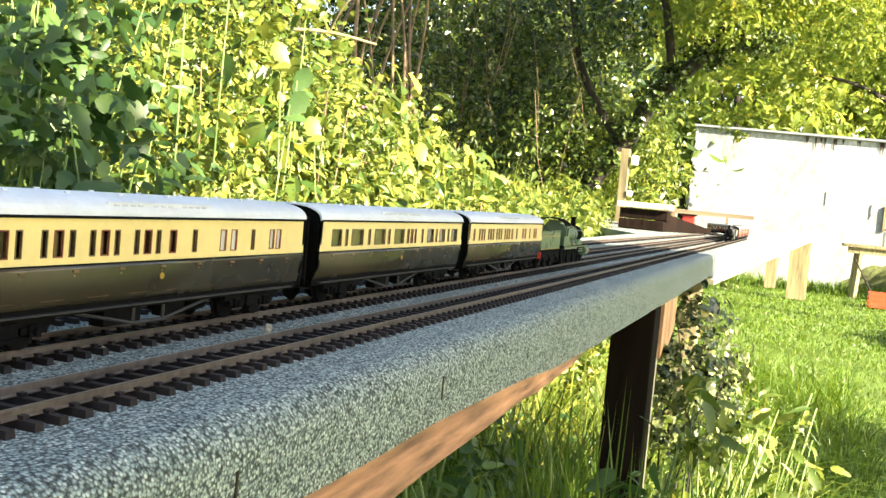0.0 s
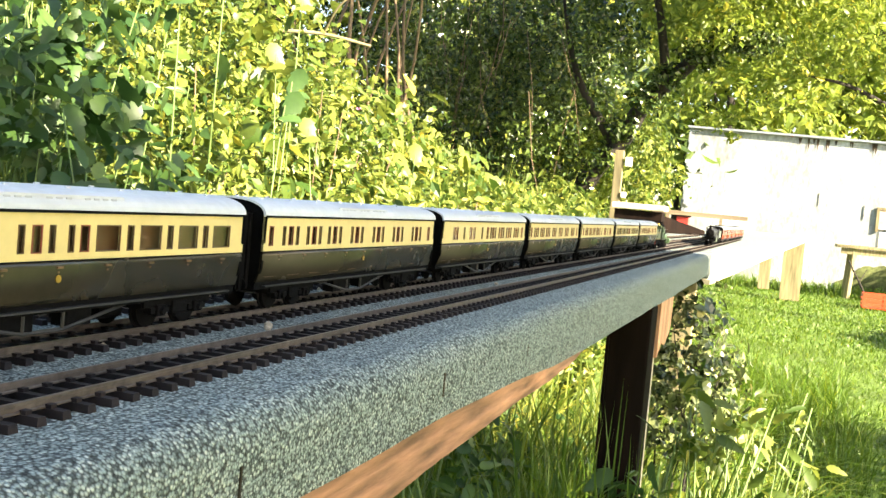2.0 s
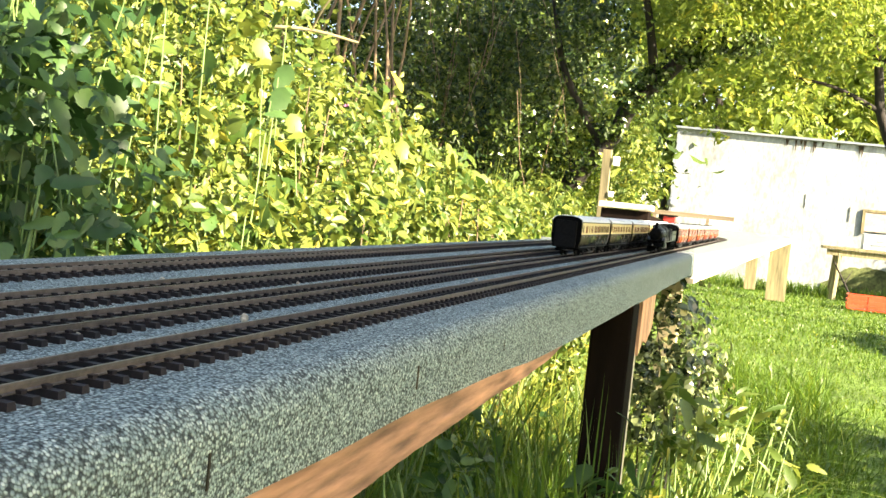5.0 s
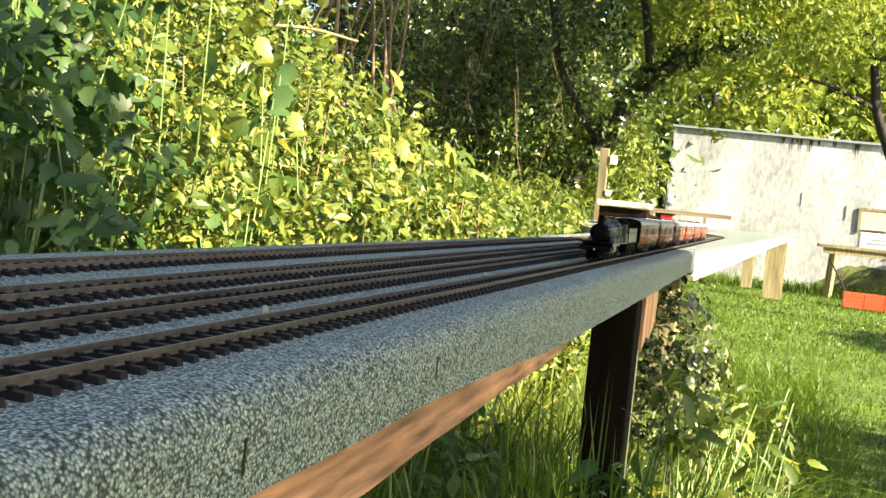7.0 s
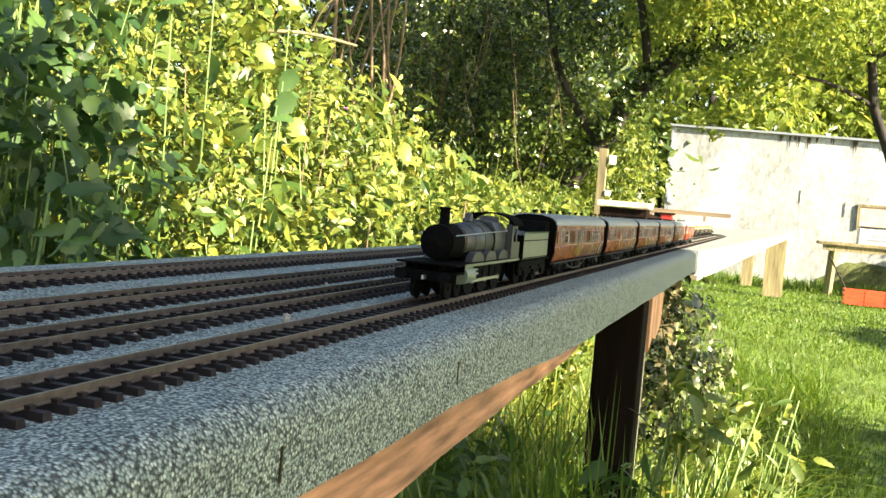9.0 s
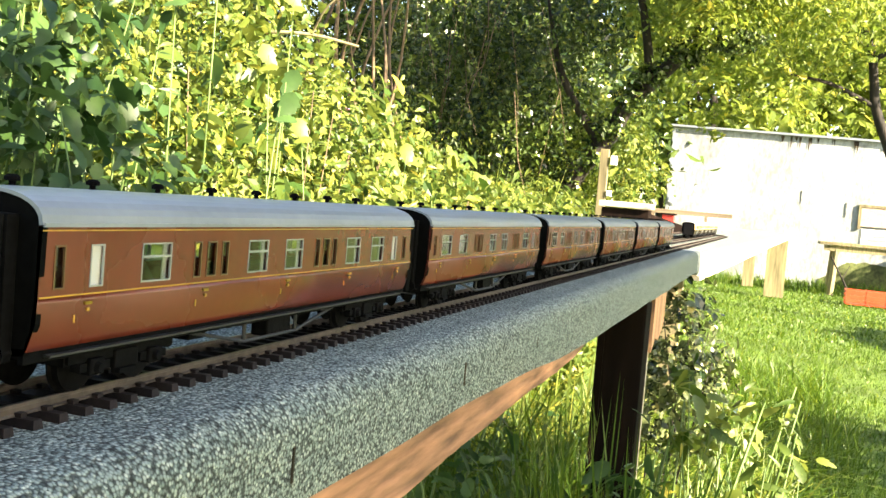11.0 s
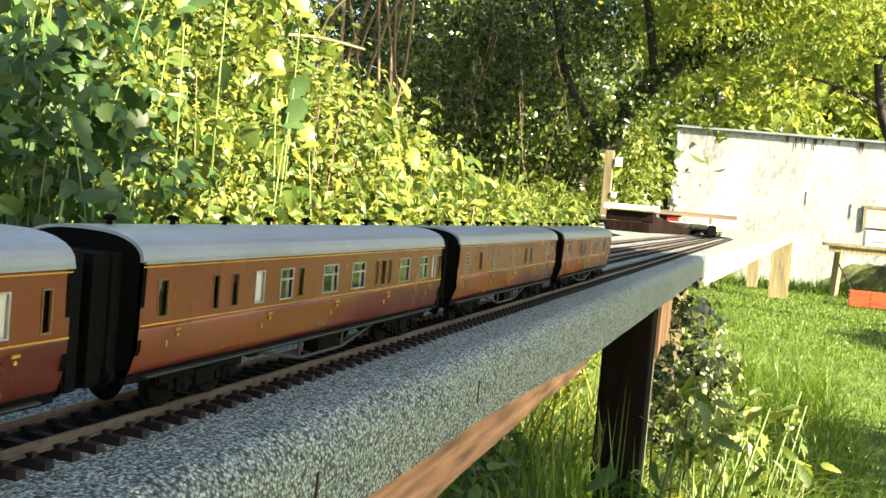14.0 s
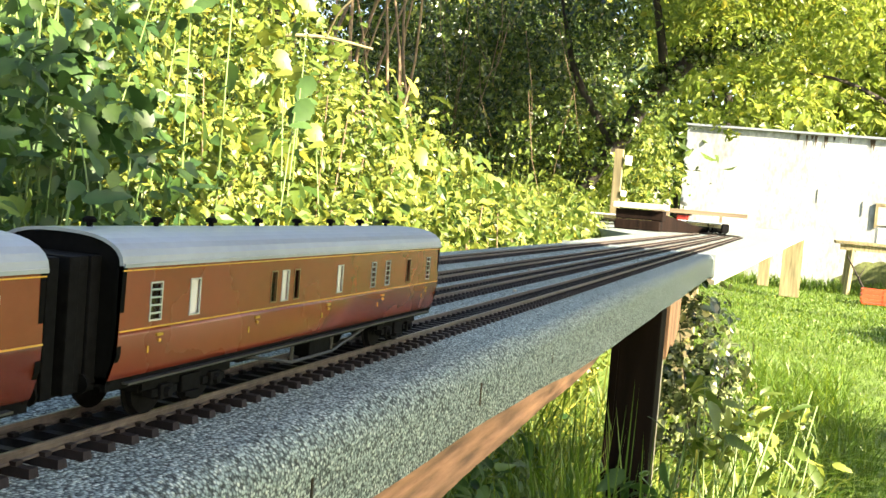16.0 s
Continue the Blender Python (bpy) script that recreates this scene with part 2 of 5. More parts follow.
def box(bm, x0, x1, y0, y1, z0, z1, bevel=0.0):
    vs = [bm.verts.new((x, y, z)) for z in (z0, z1) for y in (y0, y1) for x in (x0, x1)]
    fs = [bm.faces.new([vs[i] for i in f]) for f in ((0, 2, 3, 1), (4, 5, 7, 6), (0, 1, 5, 4), (2, 6, 7, 3), (0, 4, 6, 2), (1, 3, 7, 5))]
    if bevel:
        es = list({e for f in fs for e in f.edges})
        bmesh.ops.bevel(bm, geom=es, offset=bevel, segments=2, affect="EDGES", profile=0.6)
    return bm


def boxes(*rows, bevel=0.0):
    bm = bmesh.new()
    for r in rows:
        box(bm, *r, bevel=bevel)
    return bm


def tube(bm, a, b, r0, r1=None, n=10, cap=True):
    """A round bar from a to b."""
    a, b = Vector(a), Vector(b)
    q = (b - a).to_track_quat("Z", "Y")
    r1 = r0 if r1 is None else r1
    rings = []
    for c, r in ((a, r0), (b, r1)):
        rings.append([bm.verts.new(c + q @ Vector((r * math.cos(2 * math.pi * i / n), r * math.sin(2 * math.pi * i / n), 0))) for i in range(n)])
    for i in range(n):
        bm.faces.new((rings[0][i], rings[0][(i + 1) % n], rings[1][(i + 1) % n], rings[1][i]))
    if cap:
        bm.faces.new(rings[0][::-1])
        bm.faces.new(rings[1])
    return bm


def lathe(bm, profile, centre, axis="z", n=20):
    """Turns (radius, height) pairs about an axis through centre."""
    c = Vector(centre)
    rings = []
    for r, h in profile:
        ring = []
        for i in range(n):
            a = 2 * math.pi * i / n
            u, v = r * math.cos(a), r * math.sin(a)
            ring.append(bm.verts.new(c + Vector({"z": (u, v, h), "x": (h, u, v), "y": (v, h, u)}[axis])))
        rings.append(ring)
    for p, q in zip(rings, rings[1:]):
        for i in range(n):
            bm.faces.new((p[i], p[(i + 1) % n], q[(i + 1) % n], q[i]))
    bm.faces.new(rings[0][::-1])
    bm.faces.new(rings[-1])
    return bm


def extrude_x(bm, outline, x0, x1):
    """A prism along x from a (y, z) outline."""
    a = [bm.verts.new((x0, y, z)) for y, z in outline]
    b = [bm.verts.new((x1, y, z)) for y, z in outline]
    k = len(outline)
    for i in range(k):
        bm.faces.new((a[i], a[(i + 1) % k], b[(i + 1) % k], b[i]))
    bm.faces.new(a[::-1])
    bm.faces.new(b)
    return bm


def thing(name, label, category, group="", kind=""):
    return tagged(new(name), label, category, group, kind)


def leaf_mesh(name, places, facing, size, mat, parent=None, spread=0.9, slim=0.55, label="", fine=False):
    """Many folded leaves, each with a midrib, drawn round the given directions."""
    rng = np.random.default_rng(len(places) + int(1000 * size))
    n = len(places)
    places = np.asarray(places, float)
    nrm = np.asarray(facing, float) + rng.normal(0, spread, (n, 3))
    nrm /= np.linalg.norm(nrm, axis=1, keepdims=True)
    t = rng.normal(0, 1, (n, 3)) - np.array((0, 0, 0.5))
    t -= (t * nrm).sum(1, keepdims=True) * nrm
    t /= np.linalg.norm(t, axis=1, keepdims=True)
    s = np.cross(nrm, t)
    L = size * np.clip(rng.lognormal(0, 0.42, (n, 1)), 0.35, 1.8)
    W = L * slim * rng.uniform(0.5, 1.3, (n, 1))
    base = places
    if fine:
        # toothed outline, nine uneven stations along the midrib, drooping tip
        st = np.array([-0.5, -0.38, -0.34, -0.18, -0.13, 0.06, 0.12, 0.32, 0.55])
        wd = np.array([0.03, 0.44, 0.36, 0.54, 0.42, 0.45, 0.31, 0.26, 0.0])
        cols = []
        for i, (u, w) in enumerate(zip(st, wd)):
            mid = base + t * L * u - nrm * L * 0.22 * (u + 0.2) ** 2
            cols += [mid, mid + s * W * w + nrm * L * 0.10 * w + t * L * 0.03 * (i % 2), mid - s * W * w + nrm * L * 0.10 * w + t * L * 0.03 * (i % 2)]
        v = np.stack(cols, 1).reshape(-1, 3)
        q = [[3 * i, 3 * i + 3, 3 * i + 4, 3 * i + 1] for i in range(8)] + [[3 * i + 3, 3 * i, 3 * i + 2, 3 * i + 5] for i in range(8)]
        f = (np.array(q)[None] + (np.arange(n) * 27)[:, None, None]).reshape(-1, 4)
        me = bpy.data.meshes.new(name)
        me.from_pydata(v.tolist(), [], f.tolist())
        me.materials.append(mat)
        for p in me.polygons:
            p.use_smooth = True
        ob = new(name, me)
        if parent is not None:
            ob.parent = parent
        return ob
    v = np.stack([base - t * L * 0.5, base - t * L * 0.12 + s * W * 0.5 + nrm * L * 0.08, base + t * L * 0.22 + s * W * 0.38 + nrm * L * 0.06,
                  base + t * L * 0.55 - nrm * L * 0.10,
                  base + t * L * 0.22 - s * W * 0.38 + nrm * L * 0.06, base - t * L * 0.12 - s * W * 0.5 + nrm * L * 0.08,
                  base + t * L * 0.05], 1).reshape(-1, 3)
    k = (np.arange(n) * 7)[:, None, None]
    f = (np.array([[0, 1, 6], [1, 2, 6], [2, 3, 6], [3, 4, 6], [4, 5, 6], [5, 0, 6]])[None] + k).reshape(-1, 3)
    me = bpy.data.meshes.new(name)
    me.from_pydata(v.tolist(), [], f.tolist())
    me.materials.append(mat)
    ob = new(name, me)
    if parent is not None:
        ob.parent = parent
    if label:
        ob["label"] = label
    return ob


def in_lumps(lumps, n, seed, shell=0.55):
    """Places in a clump of ellipsoids (centre, radii), denser near the surface, and their outward ways."""
    rng = np.random.default_rng(seed)
    vol = np.array([r[0] * r[1] * r[2] for _, r in lumps]) ** 0.75
    pick = rng.choice(len(lumps), n, p=vol / vol.sum())
    d = rng.normal(0, 1, (n, 3))
    d /= np.linalg.norm(d, axis=1, keepdims=True)
    rad = rng.uniform(shell, 1.0, (n, 1)) ** 0.7 * (1 + 0.12 * rng.normal(0, 1, (n, 1)))
    c = np.array([l[0] for l in lumps])[pick]
    r = np.array([l[1] for l in lumps])[pick]
    p = c + d * r * rad
    # leaves gather on sprays, with gaps between them
    lead = rng.integers(0, max(1, n // 16), n)
    loose = rng.random(n) < 0.35
    sprayed = p[lead] + rng.normal(0, 0.11, (n, 3)) * r[lead]
    return np.where(loose[:, None], p, sprayed), np.where(loose[:, None], d, d[lead])


def shrub(name, label, category, lumps, n, size, mat, seed, stems=8, foot=0.0, slim=0.55, group="", stem_mat=None, spread=0.9, shell=0.55, lift=(0, -0.3, 0.45), fine=False):
    """A bush: stems from the ground into a ragged leafy crown."""
    top = thing(name, label, category, group)
    rng = random.Random(seed)
    p, d = in_lumps(lumps, n, seed, shell)
    leaf_mesh("foliage", p, d * 0.6 + np.array(lift), size, mat, top, spread, slim, fine=fine)
    for i in range(stems):
        c, r = lumps[rng.randrange(len(lumps))]
        end = Vector((c[0] + rng.uniform(-0.7, 0.7) * r[0], c[1] + rng.uniform(-0.7, 0.7) * r[1], c[2] + rng.uniform(0, 0.9) * r[2]))
        a = Vector((c[0] + rng.uniform(-0.3, 0.3) * r[0], c[1] + rng.uniform(-0.3, 0.3) * r[1], foot))
        mid = (a + end) / 2 + Vector((rng.uniform(-0.05, 0.05), rng.uniform(-0.05, 0.05), 0.05))
        w = 0.0022 + 0.004 * rng.random() * min(1, size / 0.05)
        bm = bmesh.new()
        tube(bm, a, mid, w, w * 0.8, 6)
        tube(bm, mid, end, w * 0.8, w * 0.35, 6)
        part("stem", bm, stem_mat or STEM, top, smooth=True)
    return top


# ---- ground and the raised boards ----
bm = bmesh.new()
N = 60
grid = [[bm.verts.new((-30 + 90 * (i / N), -45 + 90 * (j / N), 0.03 * noise.noise((i * 0.7, j * 0.7, 0)) - 0.02)) for j in range(N + 1)] for i in range(N + 1)]
for i in range(N):
    for j in range(N):
        bm.faces.new((grid[i][j], grid[i + 1][j], grid[i + 1][j + 1], grid[i][j + 1]))
tagged(mesh_object("ground", bm, LAWN, smooth=True), "mown green lawn with uneven patches", "lawn", kind="structure")

# dark strip over the lawn, added to paint the shade below the board
bm = bmesh.new()
grid = [[bm.verts.new((0.35 + 3.2 * i / 26, -0.13 + 0.95 * j / 8 + 0.04 * noise.noise((i * 0.8, j, 5)), 0.018 + 0.008 * noise.noise((i, j, 3)))) for j in range(9)] for i in range(27)]
for i in range(26):
    for j in range(8):
        bm.faces.new((grid[i][j], grid[i + 1][j], grid[i + 1][j + 1], grid[i][j + 1]))
tagged(mesh_object("soil_strip", bm, SOIL, smooth=True), "dark soil-coloured strip added for the shade below the raised trackbed", "soil", kind="structure")

EDGE, BACK, TOP = -0.036, 0.245, RT - 0.0048      # the near board's sides and felt surface
FELT_LOW, WOOD_LOW = RT - 0.043, RT - 0.056


def rounded(y0, y1, z0, z1, r, n=6):
    """A (y, z) outline, rounded along its upper edges."""
    pts = [(y1, z0), (y1, z1 - r)]
    pts += [(y1 - r + r * math.cos(math.pi / 2 * i / n), z1 - r + r * math.sin(math.pi / 2 * i / n)) for i in range(1, n + 1)]
    pts += [(y0 + r - r * math.sin(math.pi / 2 * i / n), z1 - r + r * math.cos(math.pi / 2 * i / n)) for i in range(0, n + 1)]
    return pts + [(y0, z0)]


def ease(u):
    u = min(1, max(0, u))
    return u * u * (3 - 2 * u)


board = thing("raised_trackbed", "raised timber trackbed board covered in grey-green mineral felt", "trackbed", kind="structure")
bm = bmesh.new()
xs = [-1.2 + 3.1 * i / 310 for i in range(311)]
for k, x in enumerate(xs):
    # the felt wraps over the edge with a slightly wavy hem
    out = rounded(EDGE + 0.0012 * noise.noise((x * 5, 0, 1)), BACK, FELT_LOW + 0.0075 * ease((0.72 - x) / 0.35) + 0.0016 * noise.noise((x * 9, 3, 0)), TOP, 0.011)
    ring = [bm.verts.new((x, y, z)) for y, z in out]
    if k:
        for i in range(len(ring) - 1):
            bm.faces.new((last[i], ring[i], ring[i + 1], last[i + 1]))
    last = ring
part("felt", bm, FELT, board, "grey-green mineral roofing felt wrapped over the edge", smooth=True)
bm = bmesh.new()
last = None
for k, x in enumerate(xs):
    low = RT - 0.0615 + 0.0065 * ease((x - 0.30) / 0.25) + 0.0090 * ease((x - 0.60) / 0.16) + 0.0016 * noise.noise((x * 14, 9, 0)) + 0.0008 * noise.noise((x * 60, 4, 0))
    ring = [bm.verts.new((x, y, z)) for y, z in ((EDGE + 0.0035, FELT_LOW + 0.025), (EDGE + 0.0035, low + 0.002), (EDGE + 0.006, low), (EDGE + 0.03, low), (EDGE + 0.03, FELT_LOW + 0.025))]
    if k:
        for i in range(4):
            bm.faces.new((last[i], ring[i], ring[i + 1], last[i + 1]))
    last = ring
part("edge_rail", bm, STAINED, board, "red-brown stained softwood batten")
part("rear_rail", boxes((-1.2, 1.9, BACK - 0.03, BACK - 0.003, WOOD_LOW, FELT_LOW + 0.025)), STAINED, board)
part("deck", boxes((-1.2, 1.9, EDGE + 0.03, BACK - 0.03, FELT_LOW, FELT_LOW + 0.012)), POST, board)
for x in (0.35, 1.0):
    part("cross_batten", boxes((x, x + 0.04, EDGE + 0.03, BACK - 0.03, WOOD_LOW, FELT_LOW)), STAINED, board)

far_board = thing("far_trackbed", "sunlit felt-covered trackbed board widening at the curve", "trackbed", kind="structure")
outline = [(1.904, EDGE - 0.001), (4.2, -0.125), (6.0, -0.19), (13.0, -0.47), (13.1, -0.40), (13.1, 0.35), (6.4, 0.35), (6.1, 1.5), (4.2, 1.5), (4.0, 0.62), (3.2, 0.30), (1.904, BACK + 0.012)]
bm = bmesh.new()
low = [bm.verts.new((x, y, TOP - 0.045)) for x, y in outline]
high = [bm.verts.new((x, y, TOP - 0.002)) for x, y in outline]
bm.faces.new(high)
bm.faces.new(low[::-1])
k = len(outline)
for i in range(k):
    bm.faces.new((low[i], low[(i + 1) % k], high[(i + 1) % k], high[i]))
bmesh.ops.recalc_face_normals(bm, faces=bm.faces)
part("felt", bm, FELT, far_board, "weathered grey felt")
for (xa, ya), (xb, yb) in zip(outline[:3], outline[1:4]):
    bm = bmesh.new()
    d = Vector((xb - xa, yb - ya, 0))
    nrm = Vector((d.y, -d.x, 0)).normalized() * 0.004
    a, b = Vector((xa, ya, 0)) + nrm * 0, Vector((xb, yb, 0)) + nrm * 0
    vs = [bm.verts.new(p + o + Vector((0, 0, z))) for p in (a, b) for o in (nrm, -nrm * 3) for z in (TOP - 0.056, TOP - 0.047)]
    for f in ((0, 1, 5, 4), (2, 6, 7, 3), (0, 4, 6, 2), (1, 3, 7, 5), (0, 2, 3, 1), (4, 5, 7, 6)):
        bm.faces.new([vs[i] for i in f])
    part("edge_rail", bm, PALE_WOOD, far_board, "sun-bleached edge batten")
part("end_rail", boxes((13.02, 13.1, -0.46, 0.34, TOP - 0.12, TOP - 0.047)), PALE_WOOD, far_board)
# a pale strip of metal edging at the joint between the boards
part("joint_strip", boxes((1.896, 1.91, EDGE - 0.004, BACK + 0.01, FELT_LOW - 0.002, TOP + 0.0012), bevel=0.001), STEEL, far_board, "dull metal strip over the joint")


def post(x, y, w, d, top, mat, label, lean=0.0):
    t = thing("support_post", label, "post", "trackbed posts")
    bm = bmesh.new()
    box(bm, -w / 2, w / 2, -d / 2, d / 2, 0, top, 0.003)
    p = part("upright", bm, mat, t)
    t.matrix_basis = pose(x, y, 0, lean, 0, 0)
    return t


near_post = post(1.165, -0.0075, 0.055, 0.046, RT - 0.048, POST, "dark weathered square timber post, near black for the shade under the trackbed")
bm = bmesh.new()
pts = [(1.195, RT - 0.0455), (1.335, RT - 0.0435), (1.330, RT - 0.088), (1.275, RT - 0.105), (1.238, RT - 0.098), (1.197, RT - 0.112)]
f = [bm.verts.new((x, -0.0335, z)) for x, z in pts]
g = [bm.verts.new((x + 0.003, -0.012, z)) for x, z in pts]
bm.faces.new(f)
bm.faces.new(g[::-1])
for i in range(len(pts)):
    k = (i + 1) % len(pts)
    bm.faces.new((f[i], g[i], g[k], f[k]))
bmesh.ops.recalc_face_normals(bm, faces=bm.faces)
# a batten nailed down the side of the post, splintered at its foot
brace = thing("side_batten", "reddish splintered batten nailed beside the post", "batten")
part("board", bm, SUNLIT_WOOD, brace)
part("lower_strip", boxes((1.1935, 1.208, -0.030, -0.012, 0.02, RT - 0.10)), PALE_WOOD, brace)
post(1.9, 0.10, 0.06, 0.07, TOP - 0.045, POST, "dark timber post hidden behind ivy")
for x, y in ((4.3, 0.2), (6.2, 0.34)):
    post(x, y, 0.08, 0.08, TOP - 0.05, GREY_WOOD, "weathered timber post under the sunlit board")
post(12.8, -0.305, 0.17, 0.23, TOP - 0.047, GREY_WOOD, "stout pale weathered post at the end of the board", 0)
post(14.5, 0.03, 0.12, 0.15, TOP - 0.1, GREY_WOOD, "pale weathered post close to the white wall", 0)


# ---- tracks ----
GAUGE, PITCH = 0.0165, 0.0087
TRACK_Y = (0.00825, 0.0582, 0.1061, 0.1760)
BEND_X, BEND_Y = 4.15, 1.06       # where the tracks turn left, round one centre


def on_track(y, s):
    """The place and heading at the distance s along a track."""
    if s <= BEND_X:
        return Vector((s, y, RT)), 0.0
    r = BEND_Y - y
    a = (s - BEND_X) / r
    if a < math.pi / 2:
        return Vector((BEND_X + r * math.sin(a), BEND_Y - r * math.cos(a), RT)), a
    return Vector((BEND_X + r, BEND_Y + (a - math.pi / 2) * r, RT)), math.pi / 2


def sleeper_mesh():
    bm = bmesh.new()
    z0, z1 = -0.0049, -0.0027
    w = 0.0016
    vs = [bm.verts.new((x, y, z)) for z, e in ((z0, 0.0), (z1, 0.0003)) for y in (-0.0148 + e, 0.0148 - e) for x in (-w + e, w - e)]
    for f in ((0, 2, 3, 1), (4, 5, 7, 6), (0, 1, 5, 4), (2, 6, 7, 3), (0, 4, 6, 2), (1, 3, 7, 5)):
        bm.faces.new([vs[i] for i in f])
    for side in (-1, 1):
        for o in (-0.0016, 0.0016):
            y = side * GAUGE / 2 + o
            box(bm, -0.0010, 0.0010, y - 0.0009, y + 0.0009, z1, z1 + 0.0010)
    me = bpy.data.meshes.new("sleeper")
    bm.to_mesh(me)
    bm.free()
    me.materials.append(SLEEPER)
    return me


SLEEPER_MESH = sleeper_mesh()
RAIL_OUTLINE = [(-0.0009, -0.0027), (0.0009, -0.0027), (0.0009, -0.0023), (0.0003, -0.0021), (0.0003, -0.0009), (0.00045, -0.0007), (0.00045, -0.0001), (0.00035, 0.0),
                (-0.00035, 0.0), (-0.00045, -0.0001), (-0.00045, -0.0007), (-0.0003, -0.0009), (-0.0003, -0.0021), (-0.0009, -0.0023)]


def lay_track(y, label):
    track = thing("railway_track", label, "railway track", "parallel tracks")
    steps = [-0.9, 0, 1, 2, 3, 4] + [BEND_X + 0.12 * i for i in range(26)]
    for side in (-1, 1):
        bm = bmesh.new()
        prev = None
        for s in steps:
            p, a = on_track(y, s)
            side_way = Vector((-math.sin(a), math.cos(a), 0))
            ring = [bm.verts.new(p + side_way * (side * GAUGE / 2 + u) + Vector((0, 0, v))) for u, v in RAIL_OUTLINE]
            if prev:
                for i in range(len(ring)):
                    bm.faces.new((prev[i], prev[(i + 1) % len(ring)], ring[(i + 1) % len(ring)], ring[i]))
            prev = ring
        bmesh.ops.recalc_face_normals(bm, faces=bm.faces)
        part("rail", bm, RAIL, track, "brown rusty nickel rail")
    vs, fs = [], []
    src = [tuple(v.co) for v in SLEEPER_MESH.vertices]
    faces = [tuple(p.vertices) for p in SLEEPER_MESH.polygons]
    rng = random.Random(int(y * 1e4))
    for i in range(-100, 740):
        s = i * PITCH + rng.uniform(-0.0003, 0.0003)
        p, a = on_track(y, s)
        m = Matrix.Translation(p) @ Matrix.Rotation(a + rng.uniform(-0.01, 0.01), 4, "Z")
        if 10 <= i < 150:
            o = new("sleeper", SLEEPER_MESH)
            o.parent = track
            o.matrix_basis = m
        else:
            b = len(vs)
            vs += [tuple(m @ Vector(v)) for v in src]
            fs += [tuple(b + q for q in f) for f in faces]
    me = bpy.data.meshes.new("sleeper_strip")
    me.from_pydata(vs, [], fs)
    me.materials.append(SLEEPER)
    rest = new("sleeper_strip", me)
    rest.parent = track
    rest["kind"] = "stuff"
    return track


# ---- rolling stock: built round its own middle, x forwards, z up from the rail tops ----
def wheel_mesh(r, spokes=0):
    bm = bmesh.new()
    lathe(bm, [(r * 0.8, -0.0011), (r * 1.12, -0.0011), (r * 1.12, -0.0006), (r, -0.0003), (r * 0.98, 0.0013), (r * 0.8, 0.0013)], (0, 0, 0), "y", 24)
    if spokes:
        for i in range(spokes):
            a = 2 * math.pi * i / spokes
            tube(bm, (r * 0.15 * math.cos(a), 0.0004, r * 0.15 * math.sin(a)), (r * 0.85 * math.cos(a), 0.0004, r * 0.85 * math.sin(a)), r * 0.05, r * 0.04, 6)
        lathe(bm, [(r * 0.22, -0.0009), (r * 0.22, 0.0017), (r * 0.1, 0.0021)], (0, 0, 0), "y", 12)
    else:
        lathe(bm, [(r * 0.25, -0.0009), (r * 0.82, -0.0004), (r * 0.82, 0.0004), (r * 0.25, 0.0015)], (0, 0, 0), "y", 16)
    me = bpy.data.meshes.new("wheel")
    bm.to_mesh(me)
    bm.free()
    me.materials.append(FRAME_BLACK)
    return me


COACH_WHEEL = wheel_mesh(0.0068)
DRIVER = wheel_mesh(0.0122, 16)
SMALL_WHEEL = wheel_mesh(0.0062, 10)
TENDER_WHEEL = wheel_mesh(0.0080, 10)


def bogie(parent, x):
    bm = bmesh.new()
    for s in (-1, 1):
        y = s * 0.0135
        box(bm, x - 0.0205, x + 0.0205, y - 0.0009, y + 0.0009, 0.0080, 0.0108)
        for dx in (-0.0115, 0.0115):
            box(bm, x + dx - 0.0026, x + dx + 0.0026, y - 0.0021, y + 0.0021, 0.0048, 0.0088, 0.0005)
            tube(bm, (x + dx, y + s * 0.002, 0.0066), (x + dx, y + s * 0.0032, 0.0066), 0.0016, 0.0012, 8)
            box(bm, x + dx - 0.0055, x + dx - 0.0030, y - 0.0014, y + 0.0014, 0.0058, 0.0078)
            box(bm, x + dx + 0.0030, x + dx + 0.0055, y - 0.0014, y + 0.0014, 0.0058, 0.0078)
        box(bm, x - 0.0045, x + 0.0045, y - 0.0018, y + 0.0018, 0.0052, 0.0098, 0.0005)
        box(bm, x - 0.0035, x + 0.0035, y + s * 0.0012 - 0.0012, y + s * 0.0012 + 0.0012, 0.0040, 0.0052)
    box(bm, x - 0.004, x + 0.004, -0.0135, 0.0135, 0.0075, 0.0115)
    for s in (-1, 1):
        box(bm, x + s * 0.0200 - 0.0010, x + s * 0.0200 + 0.0010, -0.0135, 0.0135, 0.0075, 0.0095)
    b = part("bogie", bm, FRAME_BLACK, parent)
    for dx in (-0.0115, 0.0115):
        for s in (-1, 1):
            o = new("wheel", COACH_WHEEL)
            o.parent = b
            o.matrix_basis = pose(x + dx, s * 0.0082, 0.0068, 0, 0, 0 if s > 0 else 180)
        a = bmesh.new()
        tube(a, (x + dx, -0.0085, 0.0068), (x + dx, 0.0085, 0.0068), 0.001, 0.001, 8)
        part("axle", a, STEEL, b)


